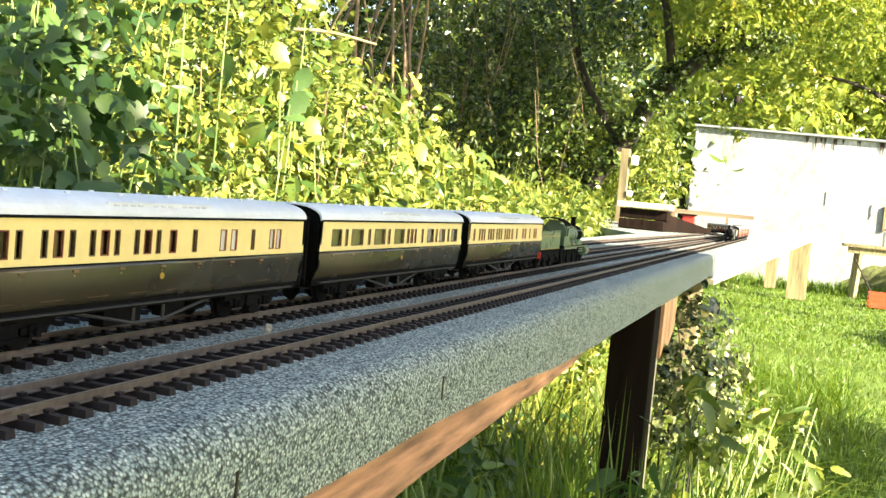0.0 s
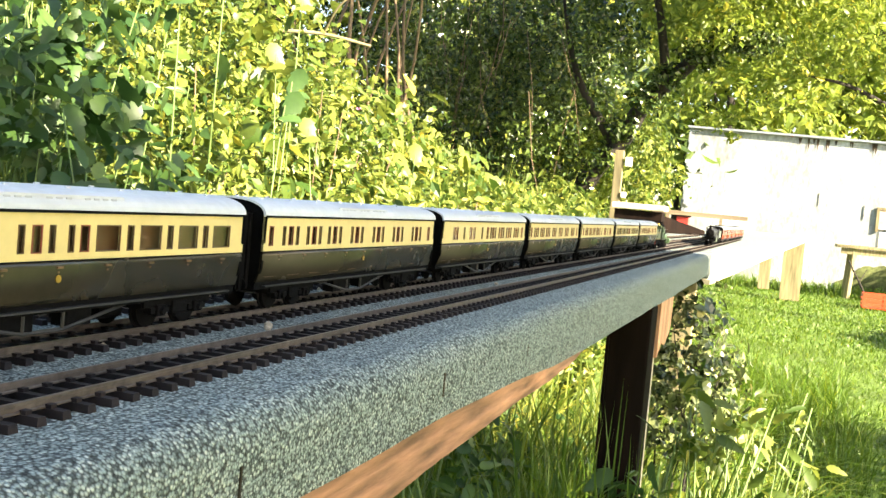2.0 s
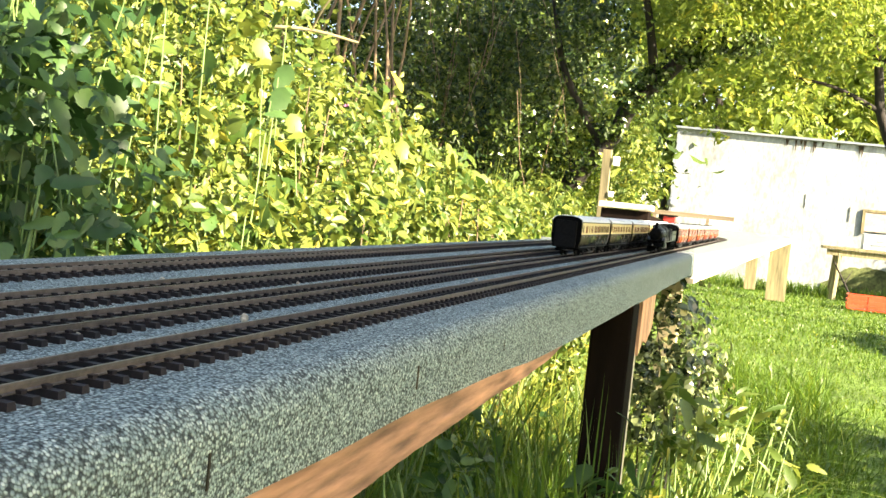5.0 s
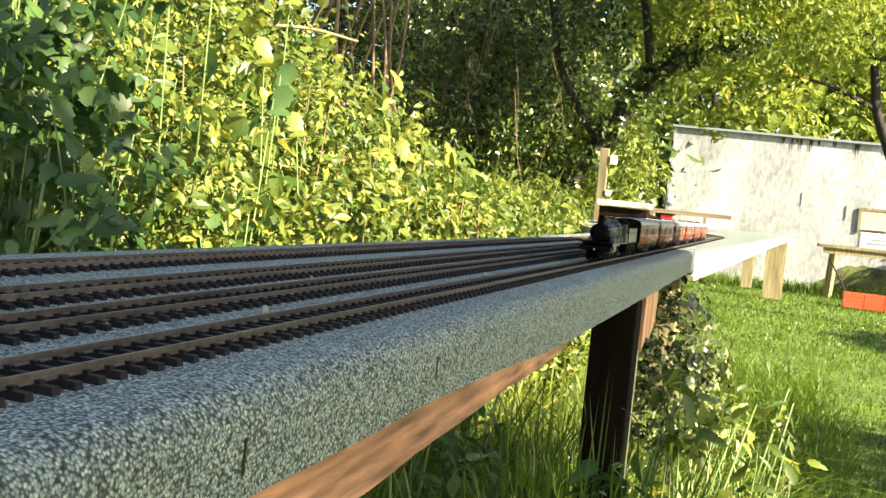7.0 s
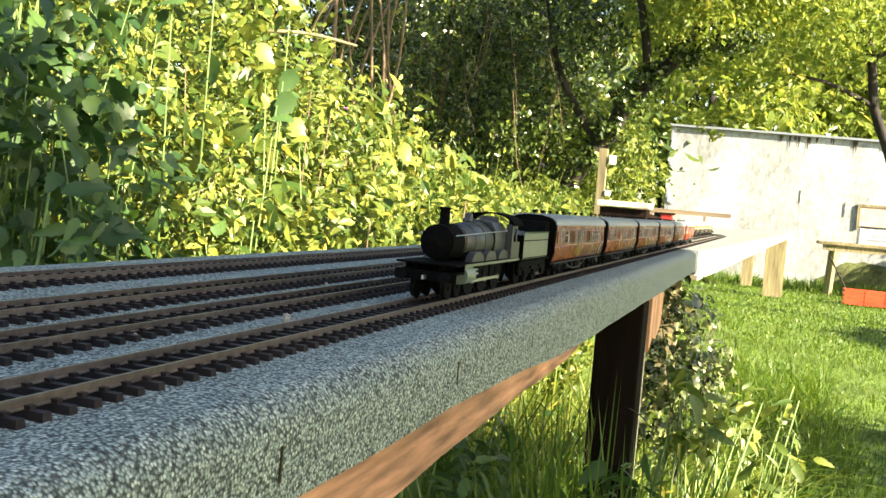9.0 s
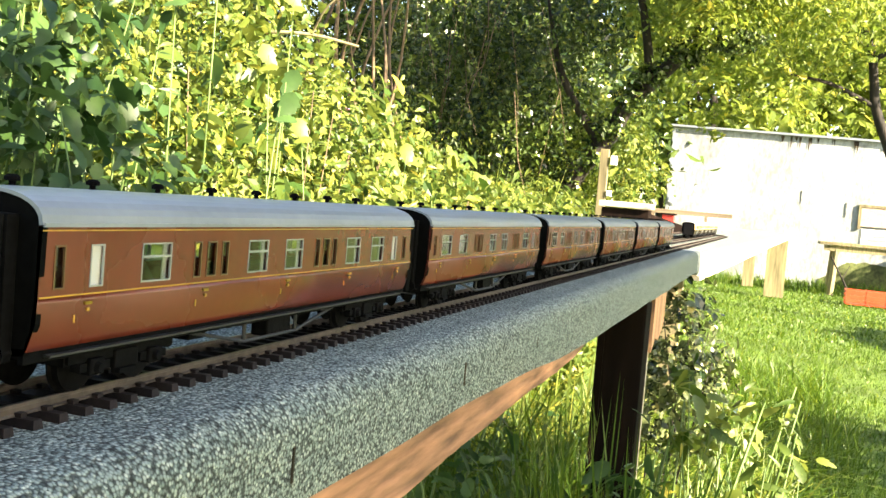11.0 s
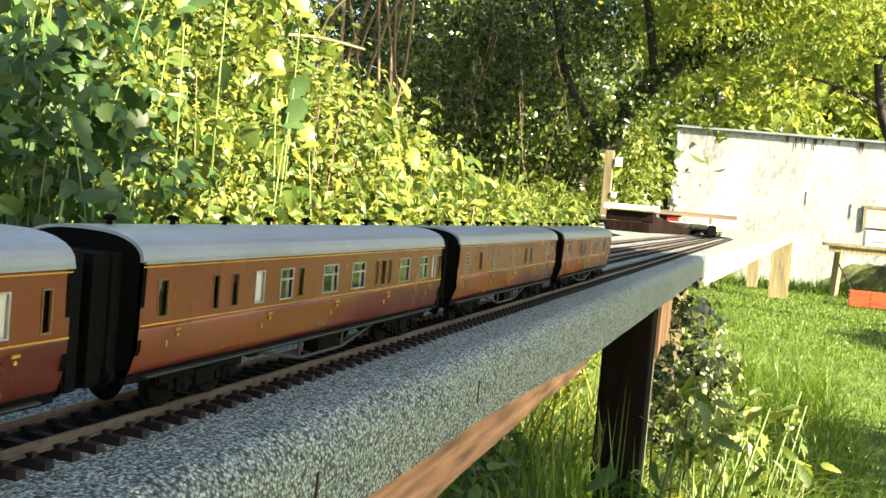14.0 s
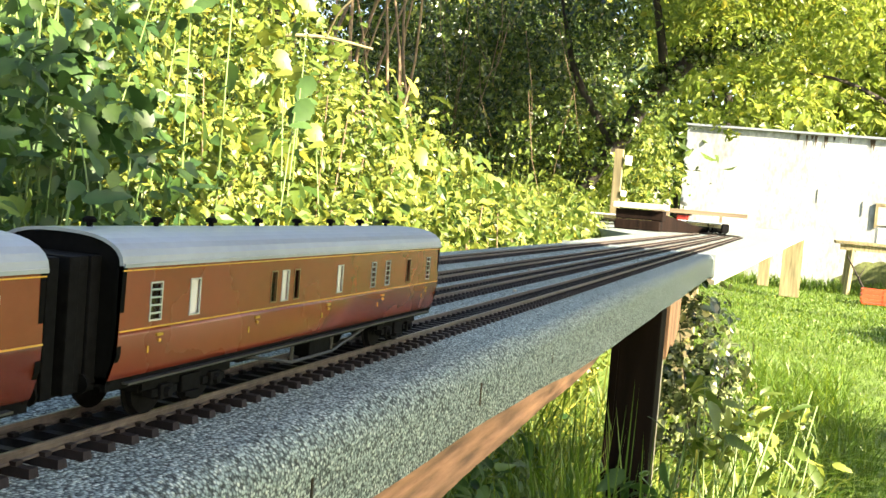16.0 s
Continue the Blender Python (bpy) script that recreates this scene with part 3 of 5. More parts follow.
def coach(name, label, length, windows, livery, seats=True, squeeze=1.0):
    """A bogie coach. windows: rows of (centre, width, kind) along the side, kinds plain, red, big, blind, red_blind or barred."""
    lower, upper, roof_mat, frame_mat, zz = livery
    z_low, z_waist, w0, w1, z_gut, z_top = zz
    half, W = length / 2, 0.0180
    windows = [(c * squeeze, w, k) for c, w, k in windows]
    top = thing(name, label, "railway coach", "coaches of the " + ("maroon train" if lower is MAROON else "cream train"))
    th = 0.0009
    edges = sorted({-half, half, *(round(c - w / 2, 5) for c, w, k in windows), *(round(c + w / 2, 5) for c, w, k in windows)})
    opens = [(round(c - w / 2, 5), round(c + w / 2, 5)) for c, w, k in windows]
    lo, up = bmesh.new(), bmesh.new()
    for s in (-1, 1):
        y0, y1 = sorted((s * W, s * (W - th)))
        # the lower side tucks in towards the underframe
        h = z_waist - z_low
        o = [(s * (W - 0.0022 * (1 - i / 8) ** 2.2), z_low + h * i / 8) for i in range(8, -1, -1)]
        o += [(s * (W - 0.0032), z_low), (s * (W - 0.0016), z_low + 0.004), (s * (W - th), z_waist)]
        extrude_x(lo, o if s < 0 else o[::-1], -half, half)
        box(up, -half, half, y0, y1, z_waist, w0)
        box(up, -half, half, y0, y1, w1, z_gut)
        for a, b in zip(edges, edges[1:]):
            if not any(p <= a + 1e-6 and b <= q + 1e-6 for p, q in opens):
                box(up, a, b, y0, y1, w0, w1)
    bmesh.ops.recalc_face_normals(lo, faces=lo.faces)
    for f in lo.faces:
        f.smooth = len(f.verts) == 4
    part("lower_panel", lo, lower, top)
    part("upper_panel", up, upper, top)
    # curved roof
    n = 14
    arc = []
    for i in range(n + 1):
        a = math.pi * i / n
        c = math.cos(a)
        arc.append(((W + 0.0004) * math.copysign(abs(c) ** 0.75, c), z_gut + (z_top - z_gut) * math.sin(a) ** 0.85))
    inner = [(y * 0.95, z_gut + (z - z_gut) * 0.92 - 0.0002) for y, z in arc]
    bm = bmesh.new()
    extrude_x(bm, arc + inner[::-1], -half - 0.0004, half + 0.0004)
    bmesh.ops.recalc_face_normals(bm, faces=bm.faces)
    part("roof", bm, roof_mat, top, smooth=False)
    for s in (-1, 1):
        part("gutter", boxes((-half, half, s * (W + 0.0004) - 0.0004, s * (W + 0.0004) + 0.0004, z_gut - 0.0005, z_gut + 0.0004)), FRAME_BLACK if lower is not MAROON else roof_mat, top)
        line = YELLOW if lower is MAROON else BLACK
        part("waist_line", boxes((-half, half, s * (W + 0.0001) - 0.0002, s * (W + 0.0001) + 0.0002, z_waist - 0.0002, z_waist + 0.00015)), line, top)
    if lower is MAROON:
        for s in (-1, 1):
            part("upper_line", boxes((-half, half, s * (W + 0.0001) - 0.0002, s * (W + 0.0001) + 0.0002, w1 + 0.0030, w1 + 0.0033)), YELLOW, top)
    # ends with corridor bellows, widened and near black to stand for the gap's shade
    end = [(W - 0.0028, z_low - 0.001), (W - 0.0002, z_low + 0.006)] + [(y * 0.99, z) for y, z in arc] + [(-W + 0.0002, z_low + 0.006), (-W + 0.0028, z_low - 0.001)]
    for s in (-1, 1):
        bm = bmesh.new()
        extrude_x(bm, end, *sorted((s * half, s * (half - 0.0015))))
        bmesh.ops.recalc_face_normals(bm, faces=bm.faces)
        e = part("end_wall", bm, BLACK, top)
        step = 0.0036 if lower is MAROON else 0.0024
        for i in range(3):
            bm = bmesh.new()
            q = 0.0122 - (0.0008 if i == 1 else 0)
            box(bm, *sorted((s * (half + step * i), s * (half + step * (i + 1)))), -q, q, 0.0105, 0.0420, 0.0004)
            part("corridor_bellows", bm, FRAME_BLACK, e)
        for y in (-0.0115, 0.0115):
            bm = bmesh.new()
            tube(bm, (s * half, y, 0.0125), (s * (half + 0.004), y, 0.0125), 0.0009, 0.0009, 8)
            tube(bm, (s * (half + 0.004), y, 0.0125), (s * (half + 0.0046), y, 0.0125), 0.0024, 0.0024, 10)
            part("buffer", bm, FRAME_BLACK, e)
        bm = bmesh.new()
        box(bm, *sorted((s * half, s * (half + 0.0100))), -0.0028, 0.0028, 0.0078, 0.0092)
        part("coupling", bm, FRAME_BLACK, e)
        bm = bmesh.new()
        tube(bm, (s * (half + 0.0003), 0.0105, 0.015), (s * (half + 0.0003), 0.0105, 0.040), 0.0003, 0.0003, 6)
        part("handrail", bm, FRAME_BLACK, e)
    # windows
    for c, w, kind in windows:
        for s in (-1, 1):
            fr = {"plain": frame_mat, "red": RED_FRAME, "red_blind": RED_FRAME, "big": SILVER if lower is MAROON else BROWN_FRAME, "blind": SILVER, "barred": SILVER}[kind]
            bm = bmesh.new()
            f = 0.0004
            y = s * (W - 0.0003)
            ya, yb = sorted((y, y + s * 0.0005))
            h0, h1 = w0, w1
            for r in ((c - w / 2, c - w / 2 + f, h0, h1), (c + w / 2 - f, c + w / 2, h0, h1), (c - w / 2 + f, c + w / 2 - f, h0, h0 + f), (c - w / 2 + f, c + w / 2 - f, h1 - f, h1)):
                box(bm, r[0], r[1], ya, yb, r[2], r[3])
            if kind == "big" and lower is MAROON:
                box(bm, c - w / 2 + f, c + w / 2 - f, ya, yb, h1 - 0.0037, h1 - 0.0031)
            if kind == "barred":
                for i in range(1, 5):
                    z = h0 + (h1 - h0) * i / 5
                    box(bm, c - w / 2 + f, c + w / 2 - f, ya, yb, z - 0.0002, z + 0.0002)
            win = part("window", bm, fr, top)
            bm = bmesh.new()
            yy = s * (W - 0.0007)
            box(bm, c - w / 2, c + w / 2, *sorted((yy, yy - s * 0.0002)), h0, h1)
            if kind in ("blind", "red_blind"):
                part("blind", bm, BLIND, win)
            else:
                g = part("pane", bm, GLASS, win)
                g.visible_shadow = False
                if kind == "big" and lower is MAROON:
                    for d in (-1, 1):
                        bm = bmesh.new()
                        box(bm, c + d * (w / 2 - 0.0012) - 0.0009, c + d * (w / 2 - 0.0012) + 0.0009, *sorted((s * (W - 0.0012), s * (W - 0.0015))), h0, h1)
                        part("curtain", bm, BLIND, win)
    # inside: floor, compartment partitions and seats
    part("floor", boxes((-half + 0.002, half - 0.002, -W + 0.003, W - 0.003, z_low + 0.001, z_low + 0.002)), INSIDE, top)
    part("corridor_partition", boxes((-half * 0.9, half * 0.9 if lower is not MAROON else -half * 0.55, 0.0065, 0.0071, z_low + 0.002, z_gut)), INSIDE, top)
    if lower is not MAROON and not seats:
        for s in (-1, 1):
            part("inner_panelling", boxes((-half + 0.004, half - 0.004, *sorted((s * (W - 0.0030), s * (W - 0.0034))), z_waist, z_gut)), WALNUT, top)
    if seats:
        k = 9
        for i in range(k + 1):
            x = -half * 0.9 + 2 * half * 0.9 * i / k
            part("seat_bay", boxes((x - 0.0006, x + 0.0006, -W + 0.0015, 0.006, z_low + 0.002, (w0 + w1) / 2 if lower is MAROON else z_gut - 0.001), (x - 0.005, x + 0.005, -W + 0.0015, 0.006, z_low + 0.002, w0 - 0.002)), INSIDE, top)
    # underframe
    part("solebar", boxes((-half, half, -0.0152, -0.0138, 0.0102, z_low + 0.0006), (-half, half, 0.0138, 0.0152, 0.0102, z_low + 0.0006), (-half, half, -0.0138, 0.0138, 0.0112, z_low + 0.0004)), FRAME_BLACK, top)
    part("footboard", boxes((-half + 0.006, half - 0.006, -0.0172, -0.0153, 0.0113, 0.0118), (-half + 0.006, half - 0.006, 0.0153, 0.0172, 0.0113, 0.0118)), DULL_GREY, top)
    bx = half - 0.036
    for s in (-1, 1):
        bm = bmesh.new()
        a, b, zb = bx - 0.026, bx - 0.060, 0.0045
        y = s * 0.0135
        for p, q in (((-a, y, 0.0110), (-b, y, zb)), ((-b, y, zb), (b, y, zb)), ((b, y, zb), (a, y, 0.0110)), ((-b, y, zb), (-b, y, 0.0110)), ((b, y, zb), (b, y, 0.0110))):
            tube(bm, p, q, 0.0006, 0.0006, 6)
        part("truss_rod", bm, DULL_GREY, top)
    for x, w, y, dz in ((-0.014, 0.020, -0.0105, 0.0045), (0.016, 0.012, -0.0105, 0.0038), (-0.006, 0.016, 0.0105, 0.0045), (0.026, 0.009, 0.0, 0.004)):
        bm = bmesh.new()
        box(bm, x - w / 2, x + w / 2, y - 0.003, y + 0.003, 0.0108 - dz - 0.002, 0.0110, 0.0006)
        part("equipment_box", bm, FRAME_BLACK, top)
    bm = bmesh.new()
    tube(bm, (0.034, -0.004, 0.007), (0.046, -0.004, 0.007), 0.0030, 0.0030, 12)
    part("vacuum_cylinder", bm, FRAME_BLACK, top)
    bogie(top, -bx)
    bogie(top, bx)
    # roof ventilators, door handles
    k = max(7, int(length / 0.026))
    for i in range(k):
        x = -half + length * (i + 0.5) / k
        for y in ((-0.0030,) if lower is MAROON else (-0.008, 0.004)):
            zr = z_gut + (z_top - z_gut) * math.sin(math.acos(min(1, (abs(y) / (W + 0.0004)) ** (1 / 0.75)))) ** 0.85
            bm = bmesh.new()
            if lower is MAROON:
                lathe(bm, [(0.0008, -0.0003), (0.0008, 0.0010), (0.0018, 0.0011), (0.0018, 0.0020), (0.0010, 0.0026)], (x, y, zr), "z", 10)
            else:
                box(bm, x - 0.0010, x + 0.0010, y - 0.0005, y + 0.0005, zr - 0.0003, zr + 0.0005, 0.0002)
            part("roof_vent", bm, BLACK if lower is MAROON else roof_mat, top)
    for i in range(9 if lower is not MAROON else 5):
        x = -half * 0.86 + length * 0.86 * i / (8 if lower is not MAROON else 4)
        for s in (-1, 1):
            bm = bmesh.new()
            box(bm, x - 0.0012, x + 0.0012, *sorted((s * W, s * (W + 0.0006))), z_waist - 0.0024, z_waist - 0.0017)
            lathe(bm, [(0.0004, 0), (0.0006, 0.0006), (0.0003, 0.0008)], (x, s * W, z_waist - 0.0035), "y", 6)
            part("door_handle", bm, BRASS if lower is MAROON else BROWN_FRAME, top)
            if lower is MAROON:
                part("class_figure", boxes((x + 0.004, x + 0.0045, *sorted((s * (W + 0.0001), s * (W + 0.0003))), z_waist - 0.0062, z_waist - 0.0045)), YELLOW, top)
    if lower is MAROON:
        part("running_number", boxes(*[(half - 0.020 + 0.0016 * i, half - 0.0190 + 0.0016 * i, -W - 0.0003, -W - 0.0001, z_waist - 0.0020, z_waist - 0.0010) for i in range(5)]), YELLOW, top)
    else:
        # lettered roof board, too faint to read, and the round crest
        for y_sign in (-1, 1):
            bm = bmesh.new()
            z = z_gut + (z_top - z_gut) * 0.52
            box(bm, -0.030, 0.030, y_sign * 0.0162 - 0.0004, y_sign * 0.0162 + 0.0004, z - 0.0012, z + 0.0012)
            b = part("roof_board", bm, WHITE_ROOF, top)
            part("faint_lettering", boxes(*[(-0.027 + 0.0042 * i, -0.0246 + 0.0042 * i, y_sign * 0.0168 - 0.00015, y_sign * 0.0168 + 0.00015, z - 0.0005, z + 0.0005) for i in range(13) if i not in (4, 8)]), FAINT, b)
            bm = bmesh.new()
            lathe(bm, [(0.0012, 0), (0.0012, 0.0002)], (0.0, y_sign * (W + 0.0001), (z_low + z_waist) / 2 + 0.001), "y", 12)
            part("crest", bm, BRASS, top)
    return top


CREAM_Z = (0.0135, 0.0265, 0.0288, 0.0372, 0.0412, 0.0482)
MAROON_Z = (0.0130, 0.0248, 0.0262, 0.0358, 0.0402, 0.0474)
CREAM_LIVERY = (CHOCOLATE, CREAM, WHITE_ROOF, BROWN_FRAME, CREAM_Z)
MAROON_LIVERY = (MAROON, MAROON, GREY_ROOF, BROWN_FRAME, MAROON_Z)
LC, LM, LB = 0.2090, 0.2260, 0.2220


TRIO = ((-0.0062, 0.0027, "plain"), (0.0, 0.0042, "red"), (0.0062, 0.0027, "plain"))
compartment = [(c + dx, w, k) for c in (-0.081, -0.0585, -0.0365, -0.0105, 0.017, 0.045, 0.074) for dx, w, k in TRIO] + [(0.0945, 0.0036, "red"), (-0.0985, 0.0036, "red")]
dining = [(x, w, "big") for x, w in ((-0.087, 0.011), (-0.063, 0.0145), (-0.034, 0.0145), (-0.0065, 0.0145), (0.044, 0.011), (0.065, 0.0105), (0.0885, 0.0115))] + [(x, 0.0030, "plain") for x in (-0.0758, -0.048, -0.0213, 0.0070, 0.0185, 0.030, 0.0548, 0.0770)] + [(0.0128, 0.0040, "red")]
brake_front = [(c + dx, w, k) for c in (-0.078, -0.055, -0.033, -0.010) for dx, w, k in TRIO] + [(-0.097, 0.0036, "red"), (0.005, 0.0042, "red"), (0.019, 0.0030, "plain"), (0.0390, 0.0044, "red_blind"), (0.0470, 0.0044, "red_blind"), (0.062, 0.0028, "plain"), (0.078, 0.0040, "red_blind"), (0.084, 0.0040, "red_blind")]
brake = [(-x, w, k) for x, w, k in brake_front]
buffet = [(-0.098, 0.003, "plain"), (-0.078, 0.0042, "red_blind"), (-0.071, 0.0042, "red_blind"), (-0.056, 0.003, "plain"), (-0.041, 0.0042, "red"), (-0.033, 0.0036, "plain"), (-0.017, 0.0027, "plain"), (-0.0105, 0.0042, "red"), (-0.004, 0.0027, "plain"), (0.0045, 0.0027, "plain"), (0.0108, 0.0042, "red")] + [(x, 0.0118, "big") for x in (0.0225, 0.0455, 0.0685, 0.0915)] + [(x, 0.0034, "plain") for x in (0.034, 0.057, 0.080)]
open_second = [(0.0945, 0.0150, "big"), (0.066, 0.0130, "big"), (0.0065, 0.0120, "big"), (-0.0205, 0.0115, "big"), (-0.0765, 0.0130, "big")] + [(c + d, w, "plain") for c in (0.0365, -0.0500) for d, w in ((-0.0066, 0.0030), (0.0, 0.0048), (0.0066, 0.0030))] + [(-0.0990, 0.0052, "blind"), (-0.1130, 0.0032, "plain"), (0.1130, 0.0042, "plain")]
open_first = [(-0.104, 0.0036, "plain"), (-0.0925, 0.0052, "blind"), (-0.0745, 0.0125, "big"), (-0.051, 0.0125, "big"), (-0.0035, 0.012, "big"), (0.020, 0.012, "big"), (0.0715, 0.0125, "big"), (0.0945, 0.0048, "blind"), (0.107, 0.0036, "plain")] + [(c + d, w, "plain") for c in (-0.0275, 0.046) for d, w in ((-0.0070, 0.0036), (0.0, 0.0050), (0.0070, 0.0036))]
brake_second = [(0.104, 0.0048, "plain"), (0.0795, 0.0036, "plain"), (0.0695, 0.0042, "plain"), (0.0555, 0.0056, "blind"), (0.0385, 0.0085, "big"), (0.0285, 0.0036, "plain"), (0.0065, 0.012, "big"), (-0.0175, 0.012, "big"), (-0.0354, 0.0030, "plain"), (-0.042, 0.0048, "plain"), (-0.0486, 0.0030, "plain"), (-0.065, 0.012, "big"), (-0.088, 0.011, "big"), (-0.1015, 0.0048, "blind"), (-0.1092, 0.0030, "plain")]
# blinds in the van paint the pale daylight seen through its windows
luggage = [(0.098, 0.0050, "barred"), (0.081, 0.0050, "blind"), (0.0387, 0.0038, "plain"), (0.0316, 0.0046, "blind"), (0.0240, 0.0038, "plain"), (-0.0084, 0.0046, "blind"), (-0.038, 0.0046, "barred"), (-0.052, 0.0046, "barred"), (-0.0743, 0.0046, "plain"), (-0.098, 0.0046, "barred")]
luggage_turned = [(-x, w, k) for x, w, k in luggage]


def locomotive(name, label, paint, cylinders_mat):
    """A tender engine, chimney forwards (+x), its middle between the buffer beams."""
    t = thing(name, label, "steam locomotive")
    z = 0.0295
    bm = bmesh.new()
    lathe(bm, [(0.0090, 0.030), (0.0093, 0.031), (0.0093, 0.052), (0.0090, 0.0525)], (0, 0, z), "x", 24)
    sm = part("smokebox", bm, BLACK, t, smooth=False)
    bm = bmesh.new()
    lathe(bm, [(0.0082, 0.0), (0.0080, 0.0012), (0.0030, 0.0022), (0.0010, 0.0030)], (0.0525, 0, z), "x", 20)
    part("smokebox_door", bm, BLACK, sm)
    bm = bmesh.new()
    lathe(bm, [(0.0112, -0.022), (0.0108, 0.0), (0.0092, 0.0295)], (0, 0, z), "x", 28)
    boiler = part("boiler", bm, paint, t, smooth=True)
    for x, r in ((-0.021, 0.01135), (-0.004, 0.0109), (0.013, 0.0101), (0.0285, 0.0094)):
        bm = bmesh.new()
        lathe(bm, [(r, -0.0004), (r + 0.0002, 0.0), (r, 0.0004)], (x, 0, z), "x", 28)
        part("boiler_band", bm, BLACK, boiler)
    bm = bmesh.new()
    o = [(-0.0112, 0.0185), (-0.0118, 0.030), (-0.0112, 0.0365), (-0.0085, 0.0405), (-0.004, 0.0415), (0.004, 0.0415), (0.0085, 0.0405), (0.0112, 0.0365), (0.0118, 0.030), (0.0112, 0.0185)]
    extrude_x(bm, o, -0.046, -0.022)
    bmesh.ops.recalc_face_normals(bm, faces=bm.faces)
    part("firebox", bm, paint, t)
    bm = bmesh.new()
    lathe(bm, [(0.0038, 0.0), (0.0028, 0.0015), (0.0026, 0.0080), (0.0032, 0.0088), (0.0032, 0.0100), (0.0022, 0.0100), (0.0022, 0.006)], (0.042, 0, z + 0.0085), "z", 18)
    part("chimney", bm, BLACK, t, smooth=True)
    bm = bmesh.new()
    lathe(bm, [(0.0028, 0.0), (0.0024, 0.0012), (0.0024, 0.0042), (0.0018, 0.0052), (0.0006, 0.0056)], (-0.002, 0, z + 0.0105), "z", 16)
    part("safety_valve", bm, BRASS if paint is LOCO_GREEN else paint, t, smooth=True)
    # running plate with its step, splashers, footsteps
    part("running_plate", boxes((-0.066, 0.066, -0.0165, 0.0165, 0.0182, 0.0192), (0.052, 0.0665, -0.0165, 0.0165, 0.0140, 0.0150), (0.0512, 0.0520, -0.0165, 0.0165, 0.0140, 0.0192)), BLACK, t)
    part("valance", boxes((-0.066, 0.052, -0.0167, -0.0160, 0.0176, 0.0190), (-0.066, 0.052, 0.0160, 0.0167, 0.0176, 0.0190)), cylinders_mat, t)
    for x in (-0.036, -0.008, 0.019):
        for s in (-1, 1):
            bm = bmesh.new()
            n = 10
            arc = [(x + 0.0118 * math.cos(math.pi * i / n), 0.0190 + 0.0058 * math.sin(math.pi * i / n)) for i in range(n + 1)]
            a = [bm.verts.new((px, s * 0.0098, pz)) for px, pz in arc]
            b = [bm.verts.new((px, s * 0.0140, pz)) for px, pz in arc]
            for i in range(n):
                bm.faces.new((a[i], a[i + 1], b[i + 1], b[i]))
            bm.faces.new(b)
            bm.faces.new(a[::-1])
            bmesh.ops.recalc_face_normals(bm, faces=bm.faces)
            part("splasher", bm, paint, t)
    # cab
    for s in (-1, 1):
        bm = bmesh.new()
        y0, y1 = sorted((s * 0.0158, s * 0.0150))
        box(bm, -0.0665, -0.0460, y0, y1, 0.0192, 0.0292)
        box(bm, -0.0500, -0.0460, y0, y1, 0.0292, 0.0375)
        box(bm, -0.0590, -0.0565, y0, y1, 0.0292, 0.0375)
        box(bm, -0.0590, -0.0460, y0, y1, 0.0375, 0.0400)
        part("cab_side", bm, paint, t)
    bm = bmesh.new()
    box(bm, -0.0472, -0.0462, -0.0150, 0.0150, 0.0192, 0.0300)
    box(bm, -0.0472, -0.0462, -0.0150, -0.0118, 0.0300, 0.0400)
    box(bm, -0.0472, -0.0462, 0.0118, 0.0150, 0.0300, 0.0400)
    box(bm, -0.0472, -0.0462, -0.0060, 0.0060, 0.0300, 0.0440)
    part("cab_front", bm, paint, t)
    arc = [(0.0165 * math.cos(math.pi * i / 12), 0.0398 + 0.0068 * math.sin(math.pi * i / 12)) for i in range(13)]
    bm = bmesh.new()
    extrude_x(bm, arc + [(y * 0.95, zz - 0.0008) for y, zz in arc[::-1]], -0.0690, -0.0452)
    bmesh.ops.recalc_face_normals(bm, faces=bm.faces)
    part("cab_roof", bm, BLACK, t)
    # frames, buffer beam, cylinders
    part("frame", boxes((-0.064, 0.064, -0.0066, -0.0058, 0.0075, 0.0182), (-0.064, 0.064, 0.0058, 0.0066, 0.0075, 0.0182)), BLACK, t)
    bb = part("buffer_beam", boxes((0.0655, 0.0670, -0.0165, 0.0165, 0.0100, 0.0150)), RED_PAINT if paint is LOCO_GREEN else BLACK, t)
    for y in (-0.0115, 0.0115):
        bm = bmesh.new()
        tube(bm, (0.067, y, 0.0125), (0.0705, y, 0.0125), 0.0015, 0.0010, 10)
        tube(bm, (0.0705, y, 0.0125), (0.0712, y, 0.0125), 0.0028, 0.0028, 14)
        part("buffer", bm, FRAME_BLACK, bb)
    part("coupling_hook", boxes((0.067, 0.0705, -0.0006, 0.0006, 0.0108, 0.0128)), STEEL, bb)
    for s in (-1, 1):
        bm = bmesh.new()
        tube(bm, (0.0355, s * 0.0138, 0.0130), (0.0520, s * 0.0138, 0.0130), 0.0046, 0.0046, 18)
        box(bm, 0.0360, 0.0515, *sorted((s * 0.0100, s * 0.0160)), 0.0140, 0.0182)
        part("cylinder", bm, cylinders_mat, t)
        bm = bmesh.new()
        tube(bm, (0.0180, s * 0.0140, 0.0128), (0.0355, s * 0.0140, 0.0128), 0.0005, 0.0005, 6)
        box(bm, 0.0200, 0.0355, s * 0.0140 - 0.0006, s * 0.0140 + 0.0006, 0.0148, 0.0156)
        part("slide_bar", bm, STEEL, t)
        bm = bmesh.new()
        tube(bm, (-0.044, s * 0.0128, 0.0360), (0.052, s * 0.0104, 0.0335), 0.0003, 0.0003, 6)
        part("handrail", bm, STEEL, t)
